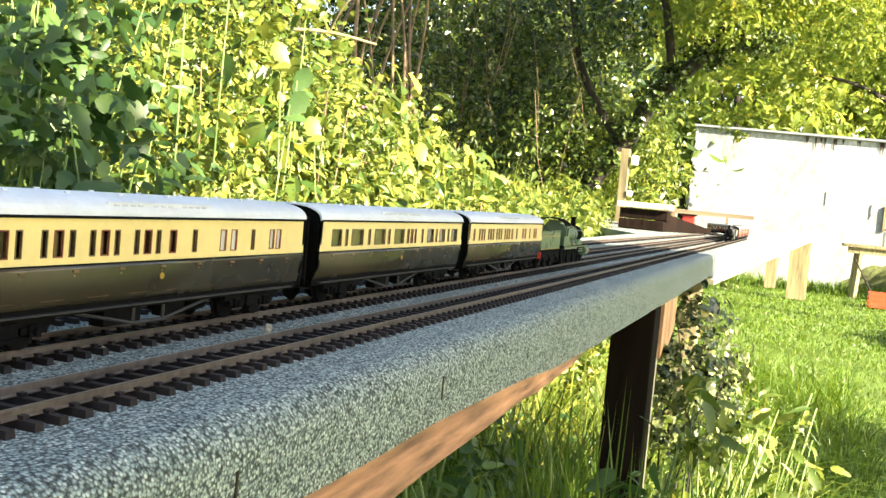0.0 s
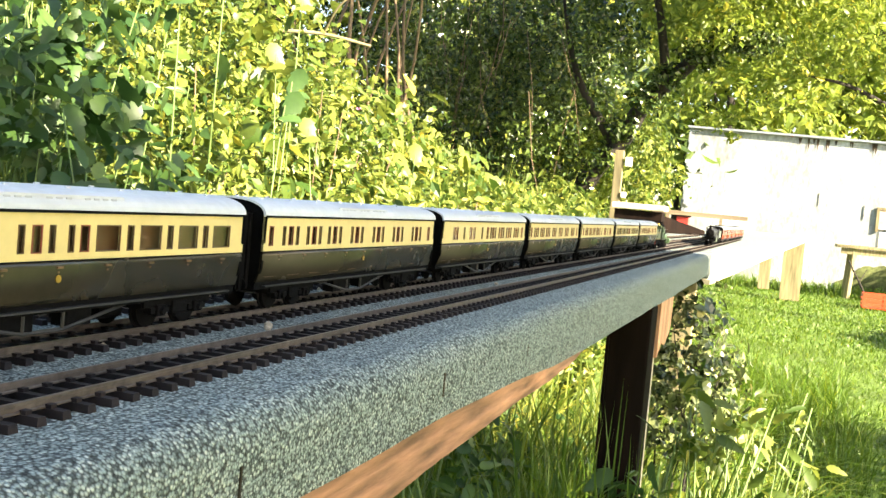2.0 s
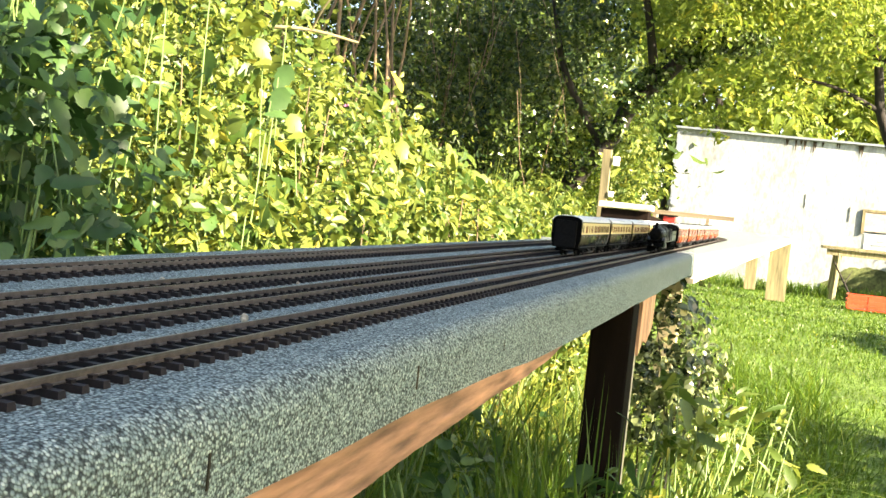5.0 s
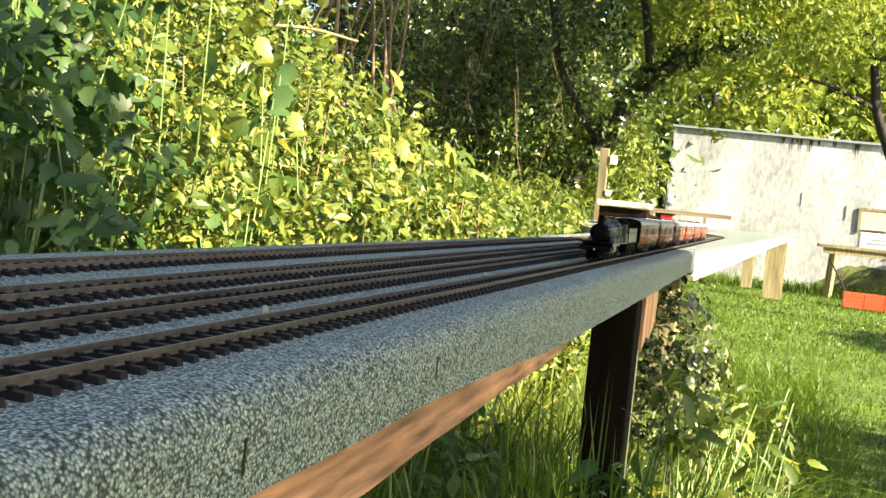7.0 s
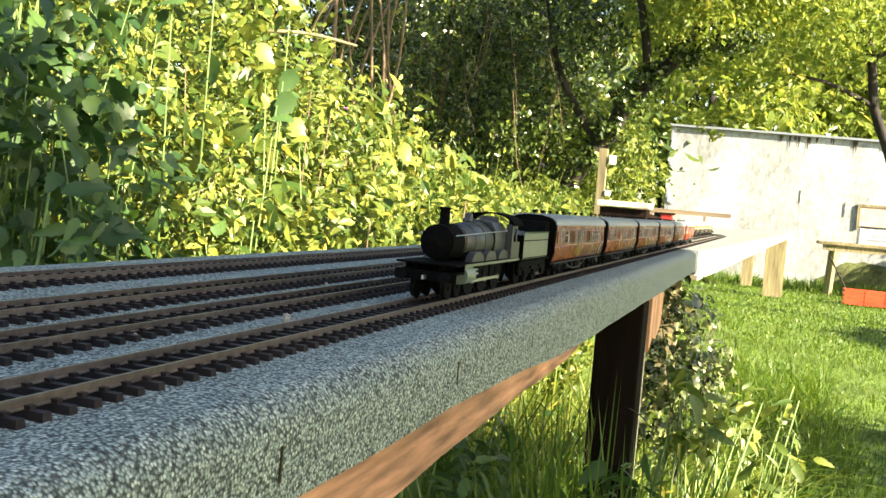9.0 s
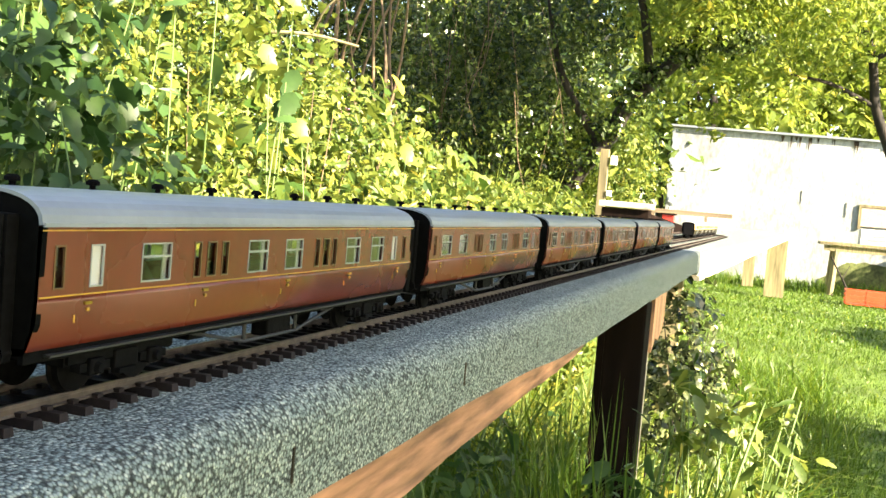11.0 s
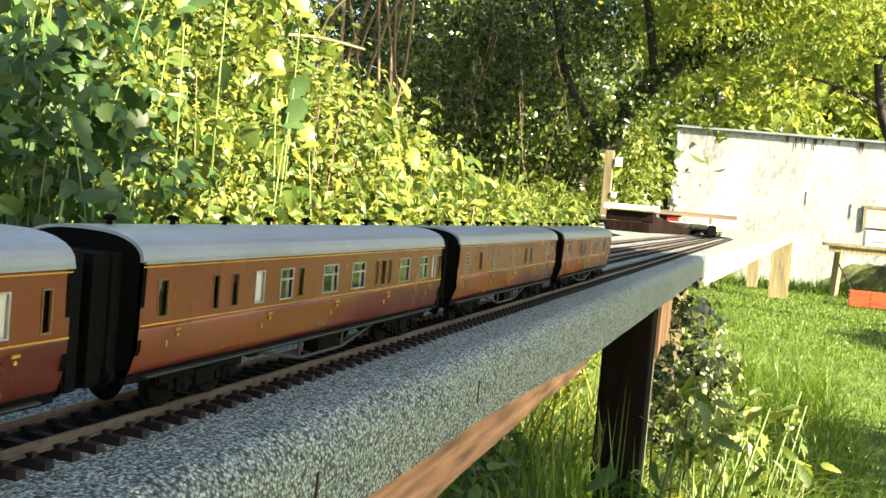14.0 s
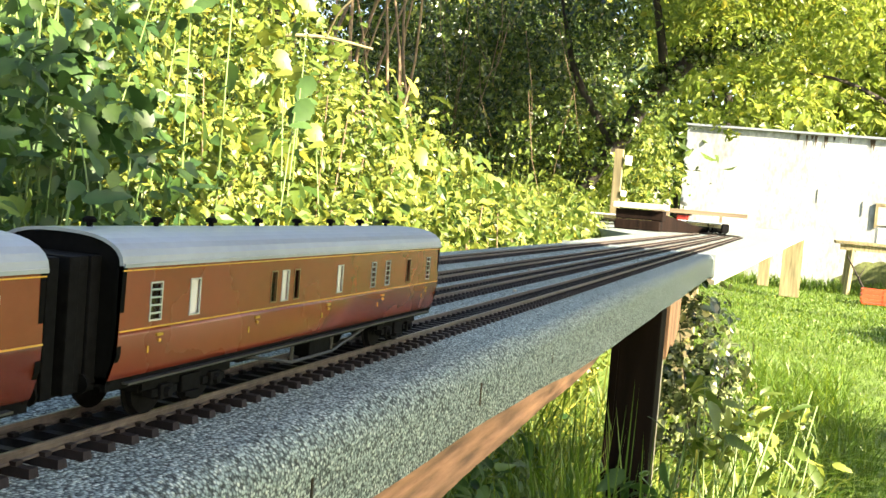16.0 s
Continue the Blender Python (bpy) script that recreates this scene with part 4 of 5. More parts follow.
        part("footstep", boxes((-0.0620, -0.0560, *sorted((s * 0.0150, s * 0.0165)), 0.0050, 0.0056), (-0.0595, -0.0585, *sorted((s * 0.0150, s * 0.0155)), 0.0050, 0.0182)), BLACK, t)
    drivers = []
    for x in (-0.036, -0.008, 0.019):
        for s in (-1, 1):
            o = new("driving_wheel", DRIVER)
            o.parent = t
            o.matrix_basis = pose(x, s * 0.0082, 0.0122, 0, 0, 0 if s > 0 else 180)
            drivers.append((o, x, s))
    for x in (0.0400, 0.0560):
        for s in (-1, 1):
            o = new("leading_wheel", SMALL_WHEEL)
            o.parent = t
            o.matrix_basis = pose(x, s * 0.0082, 0.0062, 0, 0, 0 if s > 0 else 180)
    rods = []
    for s in (-1, 1):
        bm = bmesh.new()
        box(bm, -0.0375, 0.0205, -0.0004, 0.0004, -0.0008, 0.0008)
        for x in (-0.036, -0.008, 0.019):
            lathe(bm, [(0.0014, -0.0006), (0.0014, 0.0006)], (x, 0, 0), "y", 10)
        rods.append((part("coupling_rod", bm, STEEL, t), s))
    return t, drivers, rods


def tender(name, label, paint):
    t = thing(name, label, "locomotive tender")
    bm = bmesh.new()
    o = [(-0.0150, 0.0175), (-0.0150, 0.0340), (-0.0158, 0.0352), (-0.0150, 0.0352), (-0.0142, 0.0342), (-0.0142, 0.0290), (0.0142, 0.0290), (0.0142, 0.0342), (0.0150, 0.0352), (0.0158, 0.0352), (0.0150, 0.0340), (0.0150, 0.0175)]
    extrude_x(bm, o, -0.040, 0.034)
    bmesh.ops.recalc_face_normals(bm, faces=bm.faces)
    part("tank", bm, paint, t)
    for s in (-1, 1):
        part("beading", boxes((-0.040, 0.034, *sorted((s * 0.0150, s * 0.0153)), 0.0292, 0.0297), (-0.040, 0.034, *sorted((s * 0.0150, s * 0.0153)), 0.0178, 0.0183)), BLACK if paint is TENDER_GREY else YELLOW, t)
    part("rear_panel", boxes((-0.0412, -0.0400, -0.0150, 0.0150, 0.0175, 0.0340)), BLACK if paint is TENDER_GREY else paint, t)
    part("front_panel", boxes((0.0340, 0.0350, -0.0150, 0.0150, 0.0175, 0.0330)), BLACK, t)
    bm = bmesh.new()
    bmesh.ops.create_grid(bm, x_segments=26, y_segments=12, size=1)
    for v in bm.verts:
        x, y = v.co.x, v.co.y
        v.co = Vector((x * 0.033 - 0.002, y * 0.0140, 0.0292 + 0.0058 * max(0, 1 - x * x) * max(0, 1 - y * y) + 0.0016 * noise.noise((x * 9, y * 5, 2))))
    part("coal_load", bm, COAL, t)
    part("footplate", boxes((-0.043, 0.043, -0.0162, 0.0162, 0.0160, 0.0172)), BLACK, t)
    part("side_frame", boxes((-0.041, 0.038, -0.0140, -0.0130, 0.0070, 0.0160), (-0.041, 0.038, 0.0130, 0.0140, 0.0070, 0.0160)), FRAME_BLACK, t)
    for x in (-0.026, 0.0, 0.026):
        for s in (-1, 1):
            o = new("wheel", TENDER_WHEEL)
            o.parent = t
            o.matrix_basis = pose(x, s * 0.0082, 0.0080, 0, 0, 0 if s > 0 else 180)
            bm = bmesh.new()
            box(bm, x - 0.0028, x + 0.0028, *sorted((s * 0.0138, s * 0.0158)), 0.0060, 0.0100, 0.0006)
            box(bm, x - 0.0080, x + 0.0080, *sorted((s * 0.0140, s * 0.0152)), 0.0108, 0.0122)
            part("axle_box", bm, FRAME_BLACK, t)
    bm = boxes((-0.0435, -0.0425, -0.0160, 0.0160, 0.0100, 0.0160))
    bb = part("buffer_beam", bm, RED_PAINT if paint is LOCO_GREEN else BLACK, t)
    for y in (-0.0115, 0.0115):
        bm = bmesh.new()
        tube(bm, (-0.0435, y, 0.0125), (-0.0470, y, 0.0125), 0.0012, 0.0010, 8)
        tube(bm, (-0.0470, y, 0.0125), (-0.0477, y, 0.0125), 0.0026, 0.0026, 12)
        part("buffer", bm, FRAME_BLACK, bb)
    bm = bmesh.new()
    tube(bm, (0.046, 0, 0.009), (0.034, 0, 0.009), 0.001, 0.001, 8)
    tube(bm, (-0.0435, 0, 0.0085), (-0.049, 0, 0.0085), 0.001, 0.001, 8)
    part("drawbar", bm, FRAME_BLACK, t)
    return t


cream_types = {
    "c": coach("railway_coach", "cream and chocolate model coach with compartment windows, white roof", LC, compartment, CREAM_LIVERY),
    "d": coach("railway_coach", "cream and chocolate model dining coach with broad windows", LC, dining, CREAM_LIVERY, False),
    "b": coach("railway_coach", "cream and chocolate model brake coach, partly blank sides", LC, brake, CREAM_LIVERY, squeeze=0.9654),
    "m": coach("railway_coach", "cream and chocolate model brake coach, blank panels towards the engine", LC, brake_front, CREAM_LIVERY, squeeze=0.9654),
    "r": coach("railway_coach", "cream and chocolate model buffet coach at the rear", LC, buffet, CREAM_LIVERY, False, 0.9654),
}
maroon_types = {
    "o": coach("railway_coach", "maroon model coach with yellow lining, wide windows, curtains", LM, open_second, MAROON_LIVERY, False, 0.936),
    "p": coach("railway_coach", "maroon model coach with paired wide windows, behind the tender", LM, open_first, MAROON_LIVERY, False),
    "k": coach("railway_coach", "maroon model brake coach with few windows, yellow lining", LM, brake_second, MAROON_LIVERY, False),
    "l": coach("railway_coach", "maroon model luggage van with barred windows, grey roof", LB, luggage, MAROON_LIVERY, False, 0.9933),
    "t": coach("railway_coach", "maroon model luggage van with barred windows, between two coaches", LM, luggage_turned, MAROON_LIVERY, False),
}


def make_train(types, order):
    used, out = set(), []
    for k in order:
        out.append(copy_thing(types[k], Matrix()) if k in used else types[k])
        used.add(k)
    return out


# from the rear forwards; from the front backwards
cream_train = make_train(cream_types, "rcbcmdm")
maroon_train = make_train(maroon_types, "pooktl")
green_engine, green_drivers, green_rods = locomotive("steam_locomotive", "green model steam engine with black smokebox and cab roof", LOCO_GREEN, LOCO_GREEN)
green_tender = tender("locomotive_tender", "green model tender loaded with coal, red buffer beam", LOCO_GREEN)
black_engine, black_drivers, black_rods = locomotive("steam_locomotive", "black model steam engine with grey sheen on its boiler", ENGINE_BLACK, TENDER_GREY)
black_tender = tender("locomotive_tender", "pale grey-green model tender coupled behind a black engine", TENDER_GREY)

# rear of the cream train, and front of the last maroon van, by time
CREAM_S = [(0.0, -0.714), (0.5, -0.492), (1.0, -0.275), (1.5, -0.065), (2.0, 0.136), (2.5, 0.328), (3.0, 0.512), (3.5, 0.688), (4.2, 0.906), (6.3, 1.53), (9.2, 2.36), (11.3, 2.95), (13.5, 3.62), (16.0, 4.36)]
MAROON_S = [(0.0, 4.55), (3.0, 3.68), (6.3, 2.726), (7.0, 2.521), (7.5, 2.376), (8.0, 2.234), (8.5, 2.10), (9.0, 1.951), (9.2, 1.897), (11.3, 1.324), (12.0, 1.143), (12.5, 1.022), (13.0, 0.908), (13.5, 0.795), (14.0, 0.674), (14.5, 0.546), (15.0, 0.419), (15.5, 0.294), (16.0, 0.169)]


def along(rows, t):
    """Smooth distance at a time."""
    for i in range(len(rows) - 1):
        (t0, s0), (t1, s1) = rows[i], rows[i + 1]
        if t <= t1:
            d = (s1 - s0) / (t1 - t0)
            m0 = d if i == 0 else (s1 - rows[i - 1][1]) / (t1 - rows[i - 1][0])
            m1 = d if i == len(rows) - 2 else (rows[i + 2][1] - s0) / (rows[i + 2][0] - t0)
            h, u = t1 - t0, (t - t0) / (t1 - t0)
            return (2 * u**3 - 3 * u**2 + 1) * s0 + (u**3 - 2 * u**2 + u) * h * m0 + (3 * u**2 - 2 * u**3) * s1 + (u**3 - u**2) * h * m1
    return rows[-1][1]


def key_vehicle(ob, y, offset, rows, turn, half):
    """Keys a vehicle whose middle lies at offset from the train's mark; turn is 180 for one that faces the other way."""
    out = []
    for i in range(65):
        t = i * 0.25
        s = along(rows, t) + offset
        a, b = on_track(y, s - half)[0], on_track(y, s + half)[0]
        way = math.degrees(math.atan2(b.y - a.y, b.x - a.x))
        c = (a + b) / 2
        out.append((t, pose(c.x, c.y, c.z, 0, 0, way + turn)))
    walk(ob, out)


def key_wheels(drivers, rods, rows, sign, r=0.0122, crank=0.0042):
    for o, x, s in drivers:
        out = []
        for i in range(481):
            t = i / 30
            a = math.degrees(sign * along(rows, t) / r) + (0 if s > 0 else 90)
            base = Matrix.Translation((x, s * 0.0082, r)) @ Matrix.Rotation(radians(a), 4, "Y")
            out.append((t, base @ Matrix.Rotation(0 if s > 0 else math.pi, 4, "Z")))
        walk(o, out)
    for o, s in rods:
        out = []
        for i in range(481):
            t = i / 30
            a = sign * along(rows, t) / r + (0 if s > 0 else math.pi / 2)
            out.append((t, pose(crank * math.sin(a), s * 0.0108, r + crank * math.cos(a))))
        walk(o, out)


def motions():
    y1, y2 = TRACK_Y[0], TRACK_Y[1]
    pitch = 0.2255
    for i, c in enumerate(cream_train):
        key_vehicle(c, y2, LC / 2 + i * pitch, CREAM_S, 0, 0.072)
    front = 6 * pitch + LC
    key_vehicle(green_tender, y2, front + 0.006 + 0.047, CREAM_S, 0, 0.026)
    key_vehicle(green_engine, y2, front + 0.006 + 0.094 + 0.069, CREAM_S, 0, 0.040)
    key_wheels(green_drivers, green_rods, CREAM_S, 1)
    pitch = 0.2510
    for i, c in enumerate(maroon_train):
        key_vehicle(c, y1, (i - 5) * pitch + (LB if i == 5 else LM) / 2, MAROON_S, 180, 0.080)
    front = -5 * pitch - 0.006
    key_vehicle(black_tender, y1, front - 0.047, MAROON_S, 180, 0.026)
    key_vehicle(black_engine, y1, front - 0.094 - 0.069, MAROON_S, 180, 0.040)
    key_wheels(black_drivers, black_rods, MAROON_S, -1)


# ---- the far end: white wall, bench, crate and the clutter behind the curve ----
WALL_X = 16.3
wall = thing("garage_wall", "white rendered garage wall, stained grey and streaked low down", "wall", kind="structure")
bm = bmesh.new()
cols = [-6.0 + 7.42 * i / 24 for i in range(25)]
prev = None
for y in cols:
    z = 2.30 + 0.022 * (y - 0)
    ring = [bm.verts.new(p) for p in ((WALL_X, y, -0.05), (WALL_X + 0.01 * noise.noise((y, 0, 0)), y, z * 0.5), (WALL_X, y, z), (WALL_X + 0.22, y, z), (WALL_X + 0.22, y, -0.05))]
    if prev:
        for i in range(4):
            bm.faces.new((prev[i], ring[i], ring[i + 1], prev[i + 1]))
    else:
        bm.faces.new(ring)
    prev = ring
bm.faces.new(prev[::-1])
bmesh.ops.recalc_face_normals(bm, faces=bm.faces)
part("wall", bm, RENDER_WHITE, wall, smooth=False)
bm = bmesh.new()
vs = [bm.verts.new((x, y, 2.30 + 0.022 * y + dz)) for dz in (0.002, 0.035) for y in (-6.0, 1.45) for x in (WALL_X - 0.06, WALL_X + 5.0)]
for f in ((0, 2, 3, 1), (4, 5, 7, 6), (0, 1, 5, 4), (2, 6, 7, 3), (0, 4, 6, 2), (1, 3, 7, 5)):
    bm.faces.new([vs[i] for i in f])
part("roof_edge", bm, GREY_ROOF, wall, "weathered grey roof edge")
part("side_wall", boxes((WALL_X + 0.22, WALL_X + 5.0, 1.20, 1.42, -0.05, 2.30)), RENDER_WHITE, wall)
part("corner_board", boxes((WALL_X - 0.03, WALL_X - 0.002, 1.385, 1.42, 0.0, 2.31)), GREY_ROOF, wall, "grey corner strip")
for y, z0, z1 in ((-1.28, 1.0, 1.36), (-0.62, 1.15, 1.5)):
    part("crack", boxes((WALL_X - 0.012, WALL_X - 0.001, y, y + 0.005, z0 + 0.1, z1 - 0.04)), SOIL, wall, "dark vertical crack")

window = thing("window_1", "boarded window with a pale frame in the white wall", "window", kind="structure")
part("board_panel", boxes((WALL_X - 0.02, WALL_X - 0.004, -2.35, -1.50, 0.98, 1.27)), PINK_BOARD, window)
part("window_frame", boxes((WALL_X - 0.03, WALL_X - 0.004, -1.50, -1.46, 0.94, 1.31), (WALL_X - 0.03, WALL_X - 0.004, -2.35, -1.50, 1.27, 1.31)), GREY_WOOD, window)

# algae plus painted bench shade low on the wall; black run-off under roof edge
ALGAE_SHADE = material("algae_and_shade", (0.11, 0.13, 0.045), 0.95, 0, 25, 0.4, 0.3, stain=0.5, stain_size=3)
bm = bmesh.new()
low, high = [], []
for i in range(41):
    y = -3.6 + 2.62 * i / 40
    top = 0.42 * min(1, (i + 2) / 6, (42 - i) / 8) + 0.10 * noise.noise((y * 4, 1, 0)) + 0.04 * noise.noise((y * 15, 2, 0))
    low.append(bm.verts.new((WALL_X - 0.016, y, 0.0)))
    high.append(bm.verts.new((WALL_X - 0.016, y, max(0.05, top))))
for i in range(40):
    bm.faces.new((low[i], low[i + 1], high[i + 1], high[i]))
part("algae_stain", bm, ALGAE_SHADE, wall, "green algae and painted bench shade low on the wall")
rw = random.Random(61)
for i in range(26):
    y = -3.2 + 3.0 * rw.random()
    z = 2.29 + 0.022 * y
    d, w = rw.uniform(0.05, 0.24), rw.uniform(0.006, 0.03)
    bm = bmesh.new()
    bm.faces.new([bm.verts.new((WALL_X - 0.013, y + u, z + v)) for u, v in ((-w, 0), (w, 0), (w * 0.6, -d * 0.5), (w * 0.2, -d), (-w * 0.5, -d * 0.6))])
    part("run_off_stain", bm, SOIL, wall)

bench = thing("potting_bench", "old grey timber bench standing against the wall", "bench")
part("top", boxes((14.35, 15.0, -3.2, -0.86, 0.68, 0.72), bevel=0.006), GREY_WOOD, bench)
part("apron", boxes((14.38, 14.42, -3.15, -0.92, 0.60, 0.678)), GREY_WOOD, bench)
for x, y in ((14.42, -1.05), (14.92, -1.05), (14.42, -2.9), (14.92, -2.9)):
    bm = bmesh.new()
    tube(bm, (x, y, 0), (x, y - 0.03, 0.68), 0.045, 0.045, 8)
    part("leg", bm, GREY_WOOD, bench)

carton = thing("carton", "flat white printed carton lying on the bench", "carton")
part("box", boxes((14.45, 14.85, -2.2, -1.37, 0.722, 0.93), bevel=0.005), CARTON, carton)
part("printed_band", boxes((14.446, 14.449, -2.1, -1.46, 0.77, 0.80), (14.446, 14.449, -1.95, -1.52, 0.83, 0.85)), GREY_ROOF, carton, "grey printed bars")

crate = thing("plastic_crate", "bright orange slatted plastic crate on the lawn", "crate")
part("base", boxes((12.8, 13.2, -1.85, -1.14, 0.004, 0.02)), ORANGE, crate)
for i in range(3):
    z = 0.03 + 0.055 * i
    part("side_slat", boxes((12.8, 12.815, -1.85, -1.14, z, z + 0.035)), ORANGE, crate)
    part("side_slat", boxes((13.185, 13.2, -1.85, -1.14, z, z + 0.035)), ORANGE, crate)
    part("end_slat", boxes((12.815, 13.185, -1.155, -1.14, z, z + 0.035)), ORANGE, crate)
    part("end_slat", boxes((12.815, 13.185, -1.85, -1.835, z, z + 0.035)), ORANGE, crate)
for y in (-1.85, -1.62, -1.39, -1.16):
    part("upright", boxes((12.795, 12.812, y, y + 0.025, 0.004, 0.185)), ORANGE, crate)
stick = thing("leaning_stick", "dark forked stick leaning against the bench", "stick")
bm = bmesh.new()
tube(bm, (13.9, -1.30, 0.0), (14.34, -1.02, 0.52), 0.014, 0.010, 8)
tube(bm, (14.1, -1.17, 0.25), (14.2, -1.25, 0.42), 0.008, 0.004, 6)
part("stem", bm, BARK, stick)

pole = thing("signal_pole", "sunlit square timber pole with small white boxes", "pole")
part("upright", boxes((6.95, 7.00, 0.945, 1.005, 0, 1.30), bevel=0.004), GREY_WOOD, pole)
part("switch_box", boxes((6.94, 6.99, 0.885, 0.930, 1.19, 1.255), bevel=0.006), CARTON, pole)
part("switch_box", boxes((6.94, 6.99, 0.905, 0.940, 0.97, 1.01), bevel=0.006), CARTON, pole)

# stacked timbers on the inside of the curve, with a pale slab on top
stack = thing("timber_stack", "stack of old dark timbers under a pale weathered slab", "timber")
part("slab", boxes((3.98, 4.12, 0.29, 0.50, TOP + 0.085, TOP + 0.108), bevel=0.004), PALE_WOOD, stack)
for i, z in enumerate((0.0, 0.042)):
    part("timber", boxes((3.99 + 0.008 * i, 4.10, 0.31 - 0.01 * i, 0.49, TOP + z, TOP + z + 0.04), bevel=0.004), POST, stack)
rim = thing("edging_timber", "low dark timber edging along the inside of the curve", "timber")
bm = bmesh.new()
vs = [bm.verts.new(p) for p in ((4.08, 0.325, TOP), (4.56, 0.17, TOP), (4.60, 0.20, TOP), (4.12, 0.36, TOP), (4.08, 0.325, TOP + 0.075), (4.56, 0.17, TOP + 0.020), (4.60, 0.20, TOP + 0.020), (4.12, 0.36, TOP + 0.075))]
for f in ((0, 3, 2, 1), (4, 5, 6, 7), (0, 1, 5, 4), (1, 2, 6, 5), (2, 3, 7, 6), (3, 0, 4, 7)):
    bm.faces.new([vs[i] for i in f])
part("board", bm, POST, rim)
plank = thing("raised_plank", "long weathered plank propped level behind the curve", "plank")
bm = boxes((7.0, 7.04, 0.075, 0.72, RT + 0.085, RT + 0.115), bevel=0.003)
part("board", bm, GREY_PLANK, plank)
for y in (0.24, 0.6):
    part("prop", boxes((7.0, 7.04, y, y + 0.02, TOP - 0.002, RT + 0.085)), GREY_PLANK, plank)
hut = thing("lineside_hut", "small red model lineside hut with a dark roof", "model building")
part("wall", boxes((5.86, 5.94, 0.365, 0.43, TOP - 0.002, RT + 0.072), bevel=0.002), RED_PAINT, hut)
part("roof", boxes((5.85, 5.95, 0.355, 0.44, RT + 0.072, RT + 0.082), bevel=0.002), POST, hut)
lamp = thing("floodlight", "grey garden floodlight on the plank", "lamp")
bm = bmesh.new()
tube(bm, (7.02, 0.50, RT + 0.115), (7.02, 0.50, RT + 0.145), 0.006, 0.006, 8)
lathe(bm, [(0.012, -0.035), (0.034, -0.01), (0.036, 0.03), (0.030, 0.034)], (7.02, 0.50, RT + 0.175), "x", 14)
part("head", bm, GREY_ROOF, lamp)


# ---- planting ----
def bough(bm, pts, r0, r1, n=9):
    """A bent, tapering limb with an uneven skin."""
    pts = [Vector(p) for p in pts]
    fine = []
    for i in range(len(pts) - 1):
        for j in range(4):
            u = j / 4
            a, b, c, d = pts[max(0, i - 1)], pts[i], pts[i + 1], pts[min(len(pts) - 1, i + 2)]
            fine.append(0.5 * (2 * b + (c - a) * u + (2 * a - 5 * b + 4 * c - d) * u * u + (3 * b - a - 3 * c + d) * u**3))
    fine.append(pts[-1])
    k = len(fine) - 1
    prev = None
    for i, p in enumerate(fine):
        way = (fine[min(k, i + 1)] - fine[max(0, i - 1)]).normalized()
        q = way.to_track_quat("Z", "Y")
        r = r0 + (r1 - r0) * i / k
        ring = []
        for j in range(n):
            a = 2 * math.pi * j / n
            s = r * (1 + 0.18 * noise.noise(p * 5 + Vector((math.cos(a), math.sin(a), 0))))
            ring.append(bm.verts.new(p + q @ Vector((s * math.cos(a), s * math.sin(a), 0))))
        if prev:
            for j in range(n):
                bm.faces.new((prev[j], prev[(j + 1) % n], ring[(j + 1) % n], ring[j]))
        prev = ring


def tree(label, trunk, limbs, lumps, n, size, mat, seed, r=0.12, group="garden trees"):
    t = thing("tree", label, "tree", group)
    bm = bmesh.new()
    bough(bm, trunk, r, r * 0.6)
    part("trunk", bm, BARK, t, smooth=True)
    for l in limbs:
        bm = bmesh.new()
        bough(bm, l, r * 0.5, r * 0.12)
        part("limb", bm, BARK, t, smooth=True)
    p, d = in_lumps(lumps, n, seed, 0.35)
    leaf_mesh("crown", p, d * 0.5 + np.array((-0.1, -0.3, 0.5)), size, mat, t, 0.9, 0.5)
    return t


rnd = random.Random(5)
# tall weeds close by, with the shade put into their leaf colour
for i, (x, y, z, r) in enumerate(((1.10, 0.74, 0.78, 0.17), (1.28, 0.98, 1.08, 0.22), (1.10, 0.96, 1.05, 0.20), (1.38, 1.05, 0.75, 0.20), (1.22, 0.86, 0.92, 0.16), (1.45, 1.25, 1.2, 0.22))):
    shrub("nettle_clump", "shaded tall weeds with broad drooping green leaves", "weed", [((x, y, z), (r, r, r * 1.1)), ((x, y, z - 0.3), (r, r, 0.25))], 560, 0.034, SHADED_WEED, 11 + i, 12, 0, 0.52, "tall weeds", spread=0.6, fine=True)
# single tall stems that stand clear of the clump, with drooping leaves
rt = random.Random(33)
